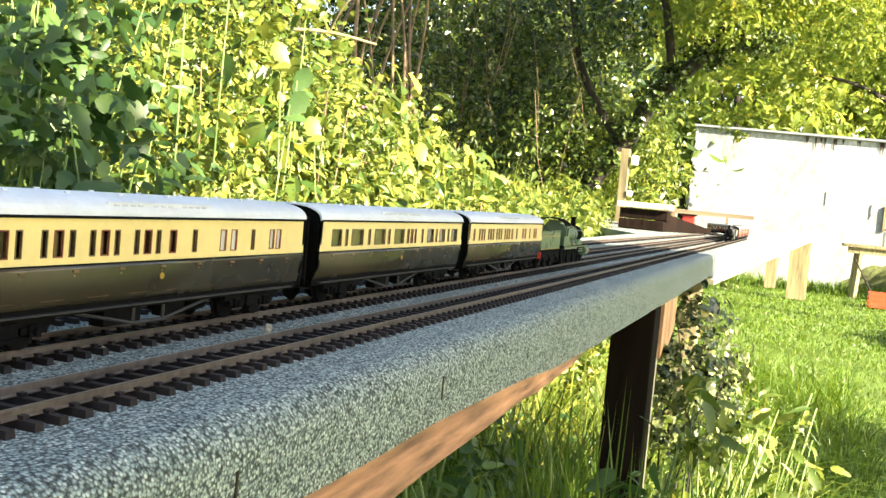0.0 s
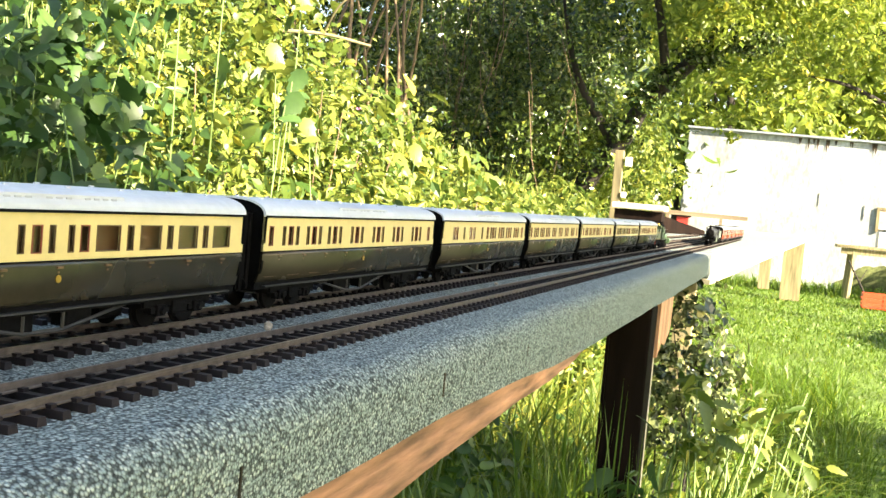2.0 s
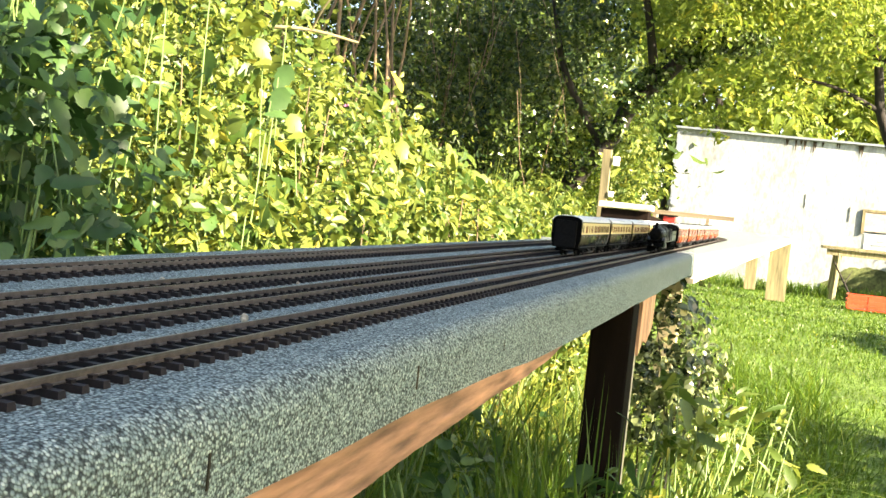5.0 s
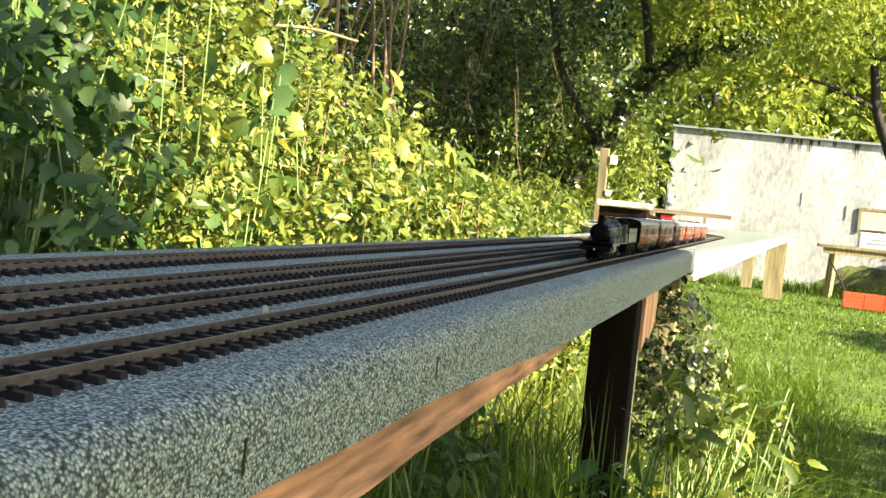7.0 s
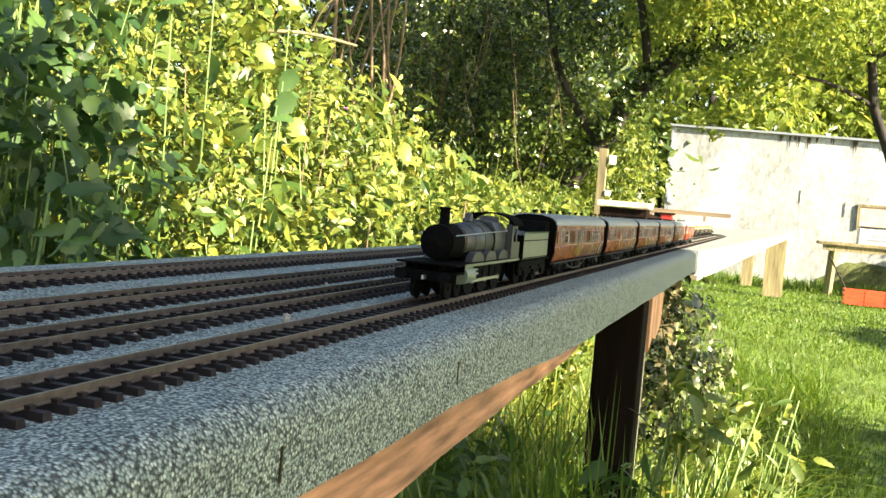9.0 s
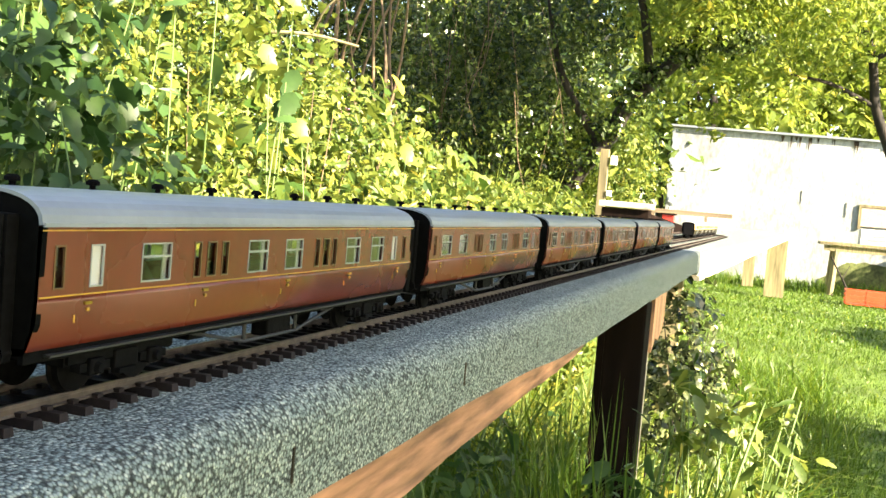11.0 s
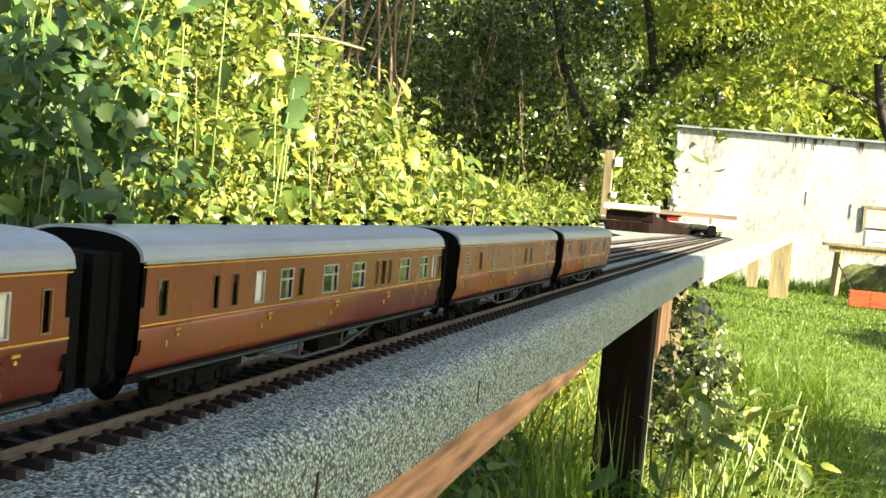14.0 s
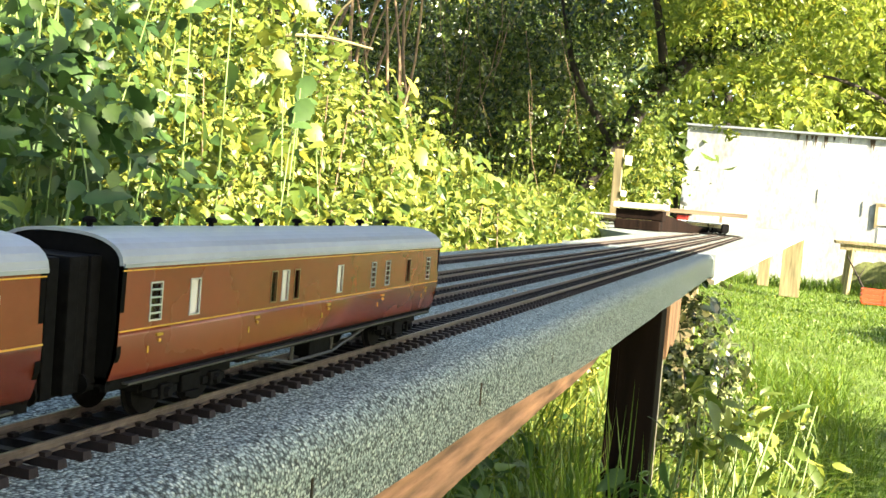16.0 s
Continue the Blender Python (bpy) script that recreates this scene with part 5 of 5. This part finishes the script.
for x, y, top in ((1.20, 0.66, 1.12), (1.34, 0.70, 1.24), (1.46, 0.66, 1.02), (1.58, 0.68, 1.08), (1.72, 0.64, 0.96), (1.30, 0.60, 0.97), (1.66, 0.74, 1.20), (1.95, 0.62, 0.94)):
    w = thing("nettle_stalk", "single tall weed stalk with drooping toothed leaves", "weed", "tall weeds")
    lean = Vector((rt.uniform(-0.06, 0.06), rt.uniform(-0.06, 0.06), 0))
    bm = bmesh.new()
    tube(bm, (x, y, 0), Vector((x, y, top * 0.6)) + lean * 0.4, 0.0028, 0.0022, 6)
    tube(bm, Vector((x, y, top * 0.6)) + lean * 0.4, Vector((x, y, top)) + lean, 0.0022, 0.0010, 6)
    part("stem", bm, STEM, w, smooth=True)
    pl, pd = [], []
    for k in range(22):
        u = 0.55 + 0.45 * k / 21
        a = k * 2.4 + rt.uniform(-0.4, 0.4)
        out = Vector((math.cos(a), math.sin(a), 0))
        pl.append(tuple(Vector((x, y, top * u)) + lean * u * u + out * rt.uniform(0.010, 0.030)))
        pd.append((out.x * 0.7, out.y * 0.7, 0.6))
    # stalks beyond x 1.5 take the sun-brightened leaf colour
    leaf_mesh("leaves", pl, pd, 0.028, SHADED_WEED if x < 1.5 else SUNNY, w, 0.35, 0.6, fine=True)
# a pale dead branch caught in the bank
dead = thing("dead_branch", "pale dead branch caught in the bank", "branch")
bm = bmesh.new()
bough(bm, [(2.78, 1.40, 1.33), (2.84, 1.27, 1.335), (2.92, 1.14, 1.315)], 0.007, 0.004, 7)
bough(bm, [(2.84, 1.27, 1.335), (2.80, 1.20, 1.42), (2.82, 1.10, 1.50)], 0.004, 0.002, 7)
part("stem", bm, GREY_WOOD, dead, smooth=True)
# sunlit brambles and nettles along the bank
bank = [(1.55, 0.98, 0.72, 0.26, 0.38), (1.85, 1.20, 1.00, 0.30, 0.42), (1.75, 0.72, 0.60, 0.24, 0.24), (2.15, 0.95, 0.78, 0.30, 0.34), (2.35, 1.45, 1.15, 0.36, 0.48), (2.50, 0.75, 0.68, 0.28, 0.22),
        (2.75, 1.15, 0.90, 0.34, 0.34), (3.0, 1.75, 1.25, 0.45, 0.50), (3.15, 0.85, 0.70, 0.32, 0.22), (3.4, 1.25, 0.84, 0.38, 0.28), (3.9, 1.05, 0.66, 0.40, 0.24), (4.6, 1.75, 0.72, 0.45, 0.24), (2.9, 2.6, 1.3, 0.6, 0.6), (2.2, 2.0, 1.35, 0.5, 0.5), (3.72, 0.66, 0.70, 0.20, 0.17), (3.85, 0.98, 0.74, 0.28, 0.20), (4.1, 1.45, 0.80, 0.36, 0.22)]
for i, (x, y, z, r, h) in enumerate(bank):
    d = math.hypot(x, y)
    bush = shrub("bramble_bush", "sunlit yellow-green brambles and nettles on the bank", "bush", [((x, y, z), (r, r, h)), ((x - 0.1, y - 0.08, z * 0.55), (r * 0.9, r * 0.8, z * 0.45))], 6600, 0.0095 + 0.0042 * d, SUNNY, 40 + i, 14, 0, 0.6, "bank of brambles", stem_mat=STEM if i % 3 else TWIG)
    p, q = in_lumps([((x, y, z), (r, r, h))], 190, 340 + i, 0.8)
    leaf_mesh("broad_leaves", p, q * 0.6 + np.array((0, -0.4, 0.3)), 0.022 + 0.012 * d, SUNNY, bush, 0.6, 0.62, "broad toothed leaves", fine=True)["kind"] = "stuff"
# low sunlit weeds along the back of the board
for i, (x, y, z, r) in enumerate(((1.32, 0.60, 0.74, 0.15), (1.55, 0.52, 0.75, 0.15), (1.82, 0.50, 0.76, 0.17), (2.10, 0.48, 0.74, 0.17), (2.42, 0.50, 0.75, 0.19), (2.80, 0.52, 0.74, 0.20), (3.2, 0.55, 0.74, 0.20))):
    d = math.hypot(x, y)
    shrub("low_weed", "low sunlit weeds and seedlings behind the trackbed", "weed", [((x, y, z), (r, r * 0.6, 0.13)), ((x, y + 0.05, z * 0.6), (r, r * 0.6, z * 0.3))], 2000, 0.012 + 0.0040 * d, SUNNY, 360 + i, 10, 0, 0.55, "weeds behind the board", stem_mat=TWIG if i % 2 else STEM)
# the hedge behind, its leaf colour darkened for the shade there
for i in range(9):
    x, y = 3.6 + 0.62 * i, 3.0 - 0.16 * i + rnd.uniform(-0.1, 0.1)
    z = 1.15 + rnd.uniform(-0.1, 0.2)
    shrub("hedge_shrub", "dense hedge shrub in shade-darkened green with bare brown stems", "hedge", [((x, y, z), (0.55, 0.42, 1.0)), ((x + 0.2, y + 0.1, z + 0.9), (0.55, 0.45, 0.6))], 5600, 0.037, SHADED_HEDGE, 70 + i, 16, 0, 0.5, "dark hedge", stem_mat=TWIG if i % 2 else BARK, shell=0.3)
# bare lit stems in a gap of the hedge
rs = random.Random(8)
for i in range(13):
    a = Vector((4.2 + rs.uniform(-0.15, 0.45), 1.72 + rs.uniform(-0.12, 0.22), 0.0))
    t = thing("bare_stem", "bare brown stem in a gap of the hedge", "shrub stem", "bare stems")
    bm = bmesh.new()
    bough(bm, [a, a + Vector((rs.uniform(-0.1, 0.1), rs.uniform(-0.1, 0.1), 0.8)), a + Vector((rs.uniform(-0.2, 0.2), rs.uniform(-0.2, 0.2), 1.5)), a + Vector((rs.uniform(-0.35, 0.35), rs.uniform(-0.3, 0.3), 2.3))], rs.uniform(0.008, 0.022), 0.004, 7)
    part("stem", bm, TWIG, t, smooth=True)
# trees behind and overhead
tree("leaning tree with a dark arching trunk over the railway", [(7.3, 1.75, 0), (7.25, 1.5, 0.7), (7.2, 1.2, 1.14), (7.2, 1.05, 1.34), (7.2, 0.96, 1.49), (7.2, 0.88, 1.64), (7.2, 0.73, 1.81), (7.2, 0.60, 1.94), (7.3, 0.42, 2.15)],
     [[(7.2, 1.05, 1.34), (7.1, 1.35, 1.8), (7.0, 1.5, 2.4)], [(7.2, 0.73, 1.81), (6.9, 0.8, 2.3), (6.4, 0.9, 2.7)]],
     # the lump at x 6.4 is added above the view, to shade the trunk
     [((7.6, 0.5, 2.45), (0.9, 0.7, 0.45)), ((7.7, -0.3, 2.55), (0.8, 0.7, 0.40)), ((6.4, 0.0, 2.80), (0.8, 0.6, 0.3)), ((6.9, 0.45, 2.2), (0.4, 0.35, 0.2)), ((8.6, 1.15, 1.35), (0.5, 0.32, 0.6)), ((8.4, 1.6, 1.1), (0.6, 0.4, 0.8))], 16000, 0.046, CANOPY, 91, 0.085)
leaning = bpy.data.objects["tree"]
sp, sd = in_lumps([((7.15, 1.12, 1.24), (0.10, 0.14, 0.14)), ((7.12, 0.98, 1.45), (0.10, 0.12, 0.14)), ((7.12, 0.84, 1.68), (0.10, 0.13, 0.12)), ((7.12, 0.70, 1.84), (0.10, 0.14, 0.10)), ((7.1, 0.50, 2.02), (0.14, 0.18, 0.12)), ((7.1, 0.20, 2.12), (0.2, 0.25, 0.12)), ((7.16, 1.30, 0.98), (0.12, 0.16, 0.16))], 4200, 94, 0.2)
leaf_mesh("ivy_sleeve", sp, sd + np.array((-0.3, -0.3, 0.2)), 0.034, SHADED_HEDGE, leaning, 0.7, 0.6, "ivy round the trunk, shade put into its leaf colour")["kind"] = "stuff"
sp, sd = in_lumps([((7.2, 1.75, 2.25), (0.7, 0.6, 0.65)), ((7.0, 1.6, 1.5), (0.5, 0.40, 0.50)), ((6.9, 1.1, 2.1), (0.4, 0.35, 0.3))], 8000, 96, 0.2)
leaf_mesh("ivy_crown", sp, sd * 0.5 + np.array((-0.2, -0.3, 0.3)), 0.036, SHADED_HEDGE, leaning, 0.9, 0.55, "ivy hanging in the crown, shade put into its leaf colour")["kind"] = "stuff"
rv = random.Random(21)
bm = bmesh.new()
for i in range(22):
    a = Vector((rv.uniform(5.6, 7.2), rv.uniform(1.25, 2.35), rv.uniform(1.5, 2.7)))
    b = a + Vector((rv.uniform(-0.1, 0.1), rv.uniform(-0.22, 0.22), -rv.uniform(0.3, 0.8)))
    m = (a + b) / 2 + Vector((0, rv.uniform(-0.06, 0.06), rv.uniform(-0.05, 0.02)))
    w = rv.uniform(0.0015, 0.003)
    tube(bm, a, m, w, w, 5, False)
    tube(bm, m, b, w, w * 0.5, 5, False)
part("hanging_vines", bm, TWIG, leaning, "bare hanging vine stems")["kind"] = "stuff"
tree("sunlit tree spreading over the lawn beside the wall", [(10.5, -1.55, 0), (10.5, -1.38, 1.2), (10.5, -1.22, 1.67), (10.5, -1.05, 2.10), (10.5, -0.98, 2.54), (10.5, -0.89, 2.81), (10.5, -0.70, 3.2)],
     [[(10.5, -1.05, 2.1), (10.4, -0.6, 2.3), (10.2, -0.2, 2.35)], [(10.5, -0.98, 2.54), (10.3, -1.6, 3.0), (9.9, -2.4, 3.2)], [(10.5, -0.89, 2.81), (10.8, -0.3, 2.9), (11.0, 0.3, 3.1)]],
     [((10.4, -0.4, 2.85), (1.0, 0.8, 0.40)), ((10.2, 0.7, 2.75), (1.0, 0.9, 0.5)), ((10.2, -1.6, 3.1), (1.0, 1.0, 0.5)), ((11.5, 0.2, 3.2), (1.2, 1.4, 0.6)), ((10.3, 0.1, 2.42), (0.6, 0.8, 0.14)), ((11.0, -0.9, 2.75), (0.8, 0.8, 0.30))], 12000, 0.062, CANOPY, 92, 0.06)
spray = bpy.data.objects["tree.001"]
sp, sd = in_lumps([((10.2, 0.62, 1.90), (0.4, 0.30, 0.14)), ((10.2, 0.10, 2.05), (0.4, 0.40, 0.12)), ((10.2, 0.95, 2.10), (0.4, 0.3, 0.2)), ((10.1, -0.5, 2.12), (0.4, 0.4, 0.10)), ((10.2, 0.45, 1.72), (0.2, 0.14, 0.06))], 900, 93, 0.1)
leaf_mesh("hanging_spray", sp, sd * 0.3 + np.array((-0.3, -0.3, 0.4)), 0.048, CANOPY, spray, 0.9, 0.5)["kind"] = "stuff"
thicket = shrub("sunny_shrub", "bright sunlit shrub in front of the leaning tree", "shrub", [((6.5, 1.30, 0.82), (0.4, 0.3, 0.22)), ((7.7, 0.88, 1.15), (0.4, 0.25, 0.38)), ((6.3, 1.6, 0.70), (0.5, 0.5, 0.25))], 4800, 0.042, SUNNY, 95, 10, 0, 0.5)
# unseen boughs, added over the bank above the view to shade the hedge
tree("spreading tree with unseen boughs added to shade the hedge", [(4.9, 2.9, 0), (4.8, 2.7, 1.4), (4.6, 2.2, 2.4), (4.4, 1.5, 2.9)], [[(4.6, 2.2, 2.4), (5.4, 1.6, 2.9), (6.0, 1.1, 3.0)], [(4.6, 2.2, 2.4), (3.6, 1.7, 2.8)]],
     [((3.6, -0.25, 2.95), (0.7, 0.6, 0.3)), ((4.5, 0.0, 3.0), (0.9, 0.75, 0.32)), ((5.5, 0.2, 3.0), (1.0, 0.85, 0.36)), ((6.6, 0.0, 3.1), (1.0, 0.7, 0.4)), ((4.8, 1.2, 2.95), (0.7, 0.4, 0.25))], 8600, 0.10, SHADED_HEDGE, 93, 0.09)
for i, (x, y, z, r) in enumerate(((9.5, 3.0, 1.6, 1.3), (12.5, 3.4, 2.0, 1.7), (15.5, 3.2, 2.2, 1.8), (20.5, 1.0, 3.4, 2.2), (22, -2.6, 3.4, 2.4), (22.5, 4.4, 3.2, 2.4), (23.0, -0.6, 4.8, 2.4), (25.0, 2.4, 5.6, 2.6), (26.0, -4.0, 5.2, 2.8), (7.0, 4.6, 2.0, 1.5), (4.4, 4.6, 2.0, 1.5), (2.6, 4.4, 1.9, 1.3))):
    tree("tall leafy garden tree closing the view", [(x, y, 0), (x + 0.1, y, z * 0.5), (x, y + 0.1, z)], [[(x, y, z * 0.5), (x - 0.5 * r, y - 0.3 * r, z)], [(x, y, z * 0.6), (x + 0.4 * r, y + 0.3 * r, z * 1.2)]],
         [((x, y, z), (r, r, r * 0.95)), ((x - 0.5 * r, y - 0.5 * r, z * 0.7), (0.6 * r, 0.6 * r, 0.6 * r)), ((x + 0.2 * r, y + 0.3 * r, z + 0.7 * r), (0.7 * r, 0.7 * r, 0.6 * r))], 4600 if x > 9 else 3600, 0.056 + 0.0068 * x, SHADED_HEDGE if y > 2.8 and x > 9 or x == 4.4 else CANOPY, 100 + i, 0.13)
# unseen tree, added out of view and shaped to shade the near board
tree("unseen dense tree added to shade the near board", [(-1.4, -3.4, 0), (-1.4, -3.4, 1.4), (-1.2, -3.3, 2.7)], [],
     [((-0.77, -3.25, 2.70), (1.0, 0.22, 0.22)), ((-0.12, -3.25, 2.715), (0.5, 0.2, 0.19)), ((0.33, -3.25, 2.715), (0.40, 0.2, 0.19)), ((0.08, -3.3, 2.715), (0.5, 0.2, 0.19)), ((-0.5, -3.1, 2.66), (1.1, 0.2, 0.20)), ((-0.50, -3.25, 3.28), (0.22, 0.18, 0.28)),
      ((-1.9, -3.25, 3.15), (1.2, 0.7, 1.05)), ((-1.3, -3.25, 2.15), (1.1, 0.6, 0.65))], 26000, 0.12, SHADED_HEDGE, 130, 0.16)
# another unseen tree, added behind the first as a shade caster
tree("second unseen tree added further back to extend the shade", [(-4.0, -3.2, 0), (-4.0, -3.2, 2.8)], [], [((-3.9, -3.2, 2.8), (1.5, 0.8, 1.4))], 4500, 0.14, SHADED_HEDGE, 131, 0.16)
# unseen shrubs, added beyond the lawn to shade it and the wall foot
for i, (x, y, z, r) in enumerate(((2.7, -3.7, 1.80, 1.15), (5.9, -4.3, 1.1, 0.6), (8.0, -4.4, 1.7, 0.9), (14.4, -4.6, 1.75, 1.5), (16.0, -4.8, 1.9, 1.2))):
    shrub("garden_shrub", "unseen tall shrub added to shade the lawn and wall", "shrub", [((x, y, z), (r, 0.5, 0.40)), ((x, y, z * 0.5), (r * 0.6, 0.4, 0.5))], 3200, 0.09, SHADED_HEDGE, 140 + i, 8, 0, 0.55, "shrubs beside the lawn", stem_mat=BARK)

# ivy over the hidden post, and weeds round the near one
shrub("ivy_clump", "glossy ivy with glints painted as pale leaves, climbing a post below the board", "ivy", [((1.92, -0.02, 0.60), (0.11, 0.10, 0.13)), ((1.98, -0.02, 0.50), (0.12, 0.11, 0.14))], 1900, 0.0150, IVY, 151, 6, 0, 0.75, spread=0.5, stem_mat=BARK)
shrub("weed", "lush weed with long pointed green leaves beside the post", "weed", [((1.37, -0.09, 0.60), (0.10, 0.05, 0.07)), ((1.30, -0.07, 0.52), (0.08, 0.04, 0.07))], 100, 0.031, SUNNY, 152, 9, 0, 0.36, spread=0.7, fine=True)
for i, (x, y, z, r) in enumerate(((1.62, -0.14, 0.42, 0.16), (1.85, -0.20, 0.40, 0.18), (1.50, -0.08, 0.30, 0.18), (2.15, -0.16, 0.36, 0.18))):
    shrub("bramble_bush", "yellow-green sunlit weeds growing under the board edge", "weed", [((x, y, z), (r * 0.8, r * 0.6, r)), ((x, y, z * 0.5), (r, r * 0.7, z * 0.5))], 270, 0.025, SUNNY, 160 + i, 14, 0, 0.42, "weeds under the board", fine=True)


# weeds below the board, in the leaf colour darkened for shade
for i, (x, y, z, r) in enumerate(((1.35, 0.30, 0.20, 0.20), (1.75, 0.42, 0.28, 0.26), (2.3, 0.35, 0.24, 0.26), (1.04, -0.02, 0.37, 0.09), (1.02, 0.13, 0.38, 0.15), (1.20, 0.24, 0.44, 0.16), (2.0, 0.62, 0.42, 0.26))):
    shrub("shade_weed", "weeds under the board, their green darkened for the shade", "weed", [((x, y, z), (r, r, min(0.24, z * 0.6)))], 360, 0.021, SHADED_WEED, 180 + i, 10, 0, 0.45, "weeds under the board", fine=True)
# pink blossom on the bank
for i in range(7):
    x, y, z = 3.25 + rnd.uniform(-0.12, 0.12), 1.40 + rnd.uniform(-0.09, 0.09), 1.155 + rnd.uniform(-0.03, 0.05)
    f = thing("willowherb", "small pink flower head on a thin stem", "flower", "pink flowers")
    bm = bmesh.new()
    tube(bm, (x, y, 0.2), (x, y, z), 0.003, 0.002, 5)
    part("stem", bm, STEM, f)
    bm = bmesh.new()
    for k in range(5):
        a = 2 * math.pi * k / 5
        lathe(bm, [(0.001, 0), (0.008, 0.004), (0.007, 0.008), (0.001, 0.010)], (x + 0.010 * math.cos(a), y + 0.010 * math.sin(a), z + 0.004 * (k % 2)), "z", 6)
    part("blossom", bm, PINK, f)

def grass(name, label, x0, x1, y0, y1, n, h, w, seed, lean=0.5, keep=None, mat=None, cap=9.0):
    rng = np.random.default_rng(seed)
    x, y = rng.uniform(x0, x1, n), rng.uniform(y0, y1, n)
    if keep is not None:
        ok = keep(x, y)
        x, y = x[ok], y[ok]
        n = len(x)
    a = rng.uniform(0, 2 * math.pi, n)
    hh = np.minimum(h * np.clip(rng.lognormal(0, 0.35, n), 0.3, 1.7), cap * rng.uniform(0.85, 1.0, n))
    b = rng.normal(0, lean, (n, 2)) * hh[:, None]
    ww = w * rng.uniform(0.5, 1.3, n)
    c, s = np.cos(a) * ww * 0.5, np.sin(a) * ww * 0.5
    z = np.full(n, -0.02)
    bow = np.minimum(0.75, np.hypot(b[:, 0], b[:, 1]) / hh) * 0.55
    rows = []
    for u, k in ((0.0, 0.8), (0.4, 1.0), (0.75, 0.7)):
        px, py, pz = x + b[:, 0] * u * u, y + b[:, 1] * u * u, z + hh * (u - bow * u**3)
        rows += [np.c_[px - c * k, py - s * k, pz], np.c_[px + c * k, py + s * k, pz]]
    rows.append(np.c_[x + b[:, 0], y + b[:, 1], z + hh * (1 - bow)])
    v = np.stack(rows, 1).reshape(-1, 3)
    f = []
    for i in (np.arange(n) * 7).tolist():
        f += [(i, i + 1, i + 3, i + 2), (i + 2, i + 3, i + 5, i + 4), (i + 4, i + 5, i + 6)]
    me = bpy.data.meshes.new(name)
    me.from_pydata(v.tolist(), [], f)
    me.materials.append(mat or BLADE)
    return tagged(new(name, me), label, "grass", kind="stuff")


# blades in SUNNY carry the sun's brightness in their colour
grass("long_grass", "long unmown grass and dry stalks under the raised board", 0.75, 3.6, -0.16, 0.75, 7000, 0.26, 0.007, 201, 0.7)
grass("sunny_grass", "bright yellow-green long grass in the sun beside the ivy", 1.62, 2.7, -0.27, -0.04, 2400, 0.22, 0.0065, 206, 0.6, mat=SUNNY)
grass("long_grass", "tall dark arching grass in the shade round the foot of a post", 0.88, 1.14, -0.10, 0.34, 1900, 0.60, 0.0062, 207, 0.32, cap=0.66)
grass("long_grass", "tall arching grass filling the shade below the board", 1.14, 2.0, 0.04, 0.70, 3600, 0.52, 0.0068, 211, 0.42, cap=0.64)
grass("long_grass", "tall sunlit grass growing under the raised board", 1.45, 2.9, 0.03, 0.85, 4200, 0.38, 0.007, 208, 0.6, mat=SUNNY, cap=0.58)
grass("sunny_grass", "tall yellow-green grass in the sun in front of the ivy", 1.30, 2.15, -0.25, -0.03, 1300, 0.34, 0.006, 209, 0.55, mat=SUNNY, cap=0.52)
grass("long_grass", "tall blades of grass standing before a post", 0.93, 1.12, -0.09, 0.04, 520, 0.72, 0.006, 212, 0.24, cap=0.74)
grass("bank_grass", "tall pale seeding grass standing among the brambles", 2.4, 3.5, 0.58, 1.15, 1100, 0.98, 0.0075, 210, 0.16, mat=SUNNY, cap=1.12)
grass("rough_grass", "rough tufts of grass between lawn and trackbed", 1.6, 6.0, -0.55, 0.3, 6000, 0.16, 0.005, 202, 0.5)
grass("lawn_grass", "short mown lawn grass, brighter where the sun reaches", 2.6, 8.0, -2.2, 0.4, 34000, 0.036, 0.0048, 203, 0.6)
grass("lawn_grass", "short mown lawn grass close to the white wall", 8.0, 16.2, -3.5, 1.2, 28000, 0.04, 0.0105, 204, 0.6)
grass("tall_grass", "taller grass left uncut along the foot of the wall", 14.6, 16.2, -3.0, 1.2, 3000, 0.14, 0.012, 205, 0.4)

# grit on the felt, and a scatter of pale stones by the rails
for x, y, s in ((0.361, 0.0345, 0.0028), (0.357, 0.0325, 0.002), (0.273, 0.0475, 0.0018), (0.52, 0.09, 0.0016), (0.45, 0.135, 0.002), (0.70, 0.034, 0.002), (0.95, 0.085, 0.0022)):
    bm = bmesh.new()
    bmesh.ops.create_icosphere(bm, subdivisions=1, radius=s * 0.75)
    for v in bm.verts:
        v.co *= 1 + 0.35 * noise.noise(v.co * 900)
    o = mesh_object("stone", bm, PEBBLE)
    o.matrix_basis = pose(x, y, TOP + s * 0.45, rnd.uniform(0, 360), 0, rnd.uniform(0, 360))
    tagged(o, "tiny pale stone lying on the felt beside a rail", "stone", "loose grit")
for x, z, h in ((0.222, RT - 0.028, 0.010), (0.383, RT - 0.026, 0.010), (0.524, RT - 0.026, 0.006)):
    bm = boxes((x, x + 0.0008, EDGE - 0.0006, EDGE + 0.001, z, z + h))
    o = mesh_object("crack", bm, SOIL, board, "small dark split in the felt")

# ---- tracks last: many small pieces ----
for y, label in zip(TRACK_Y, ("brown rusty model railway track beside the felt edge", "brown rusty model railway track used by the cream train", "brown rusty model railway track standing empty", "brown rusty model railway track at the back of the board")):
    lay_track(y, label)

motions()
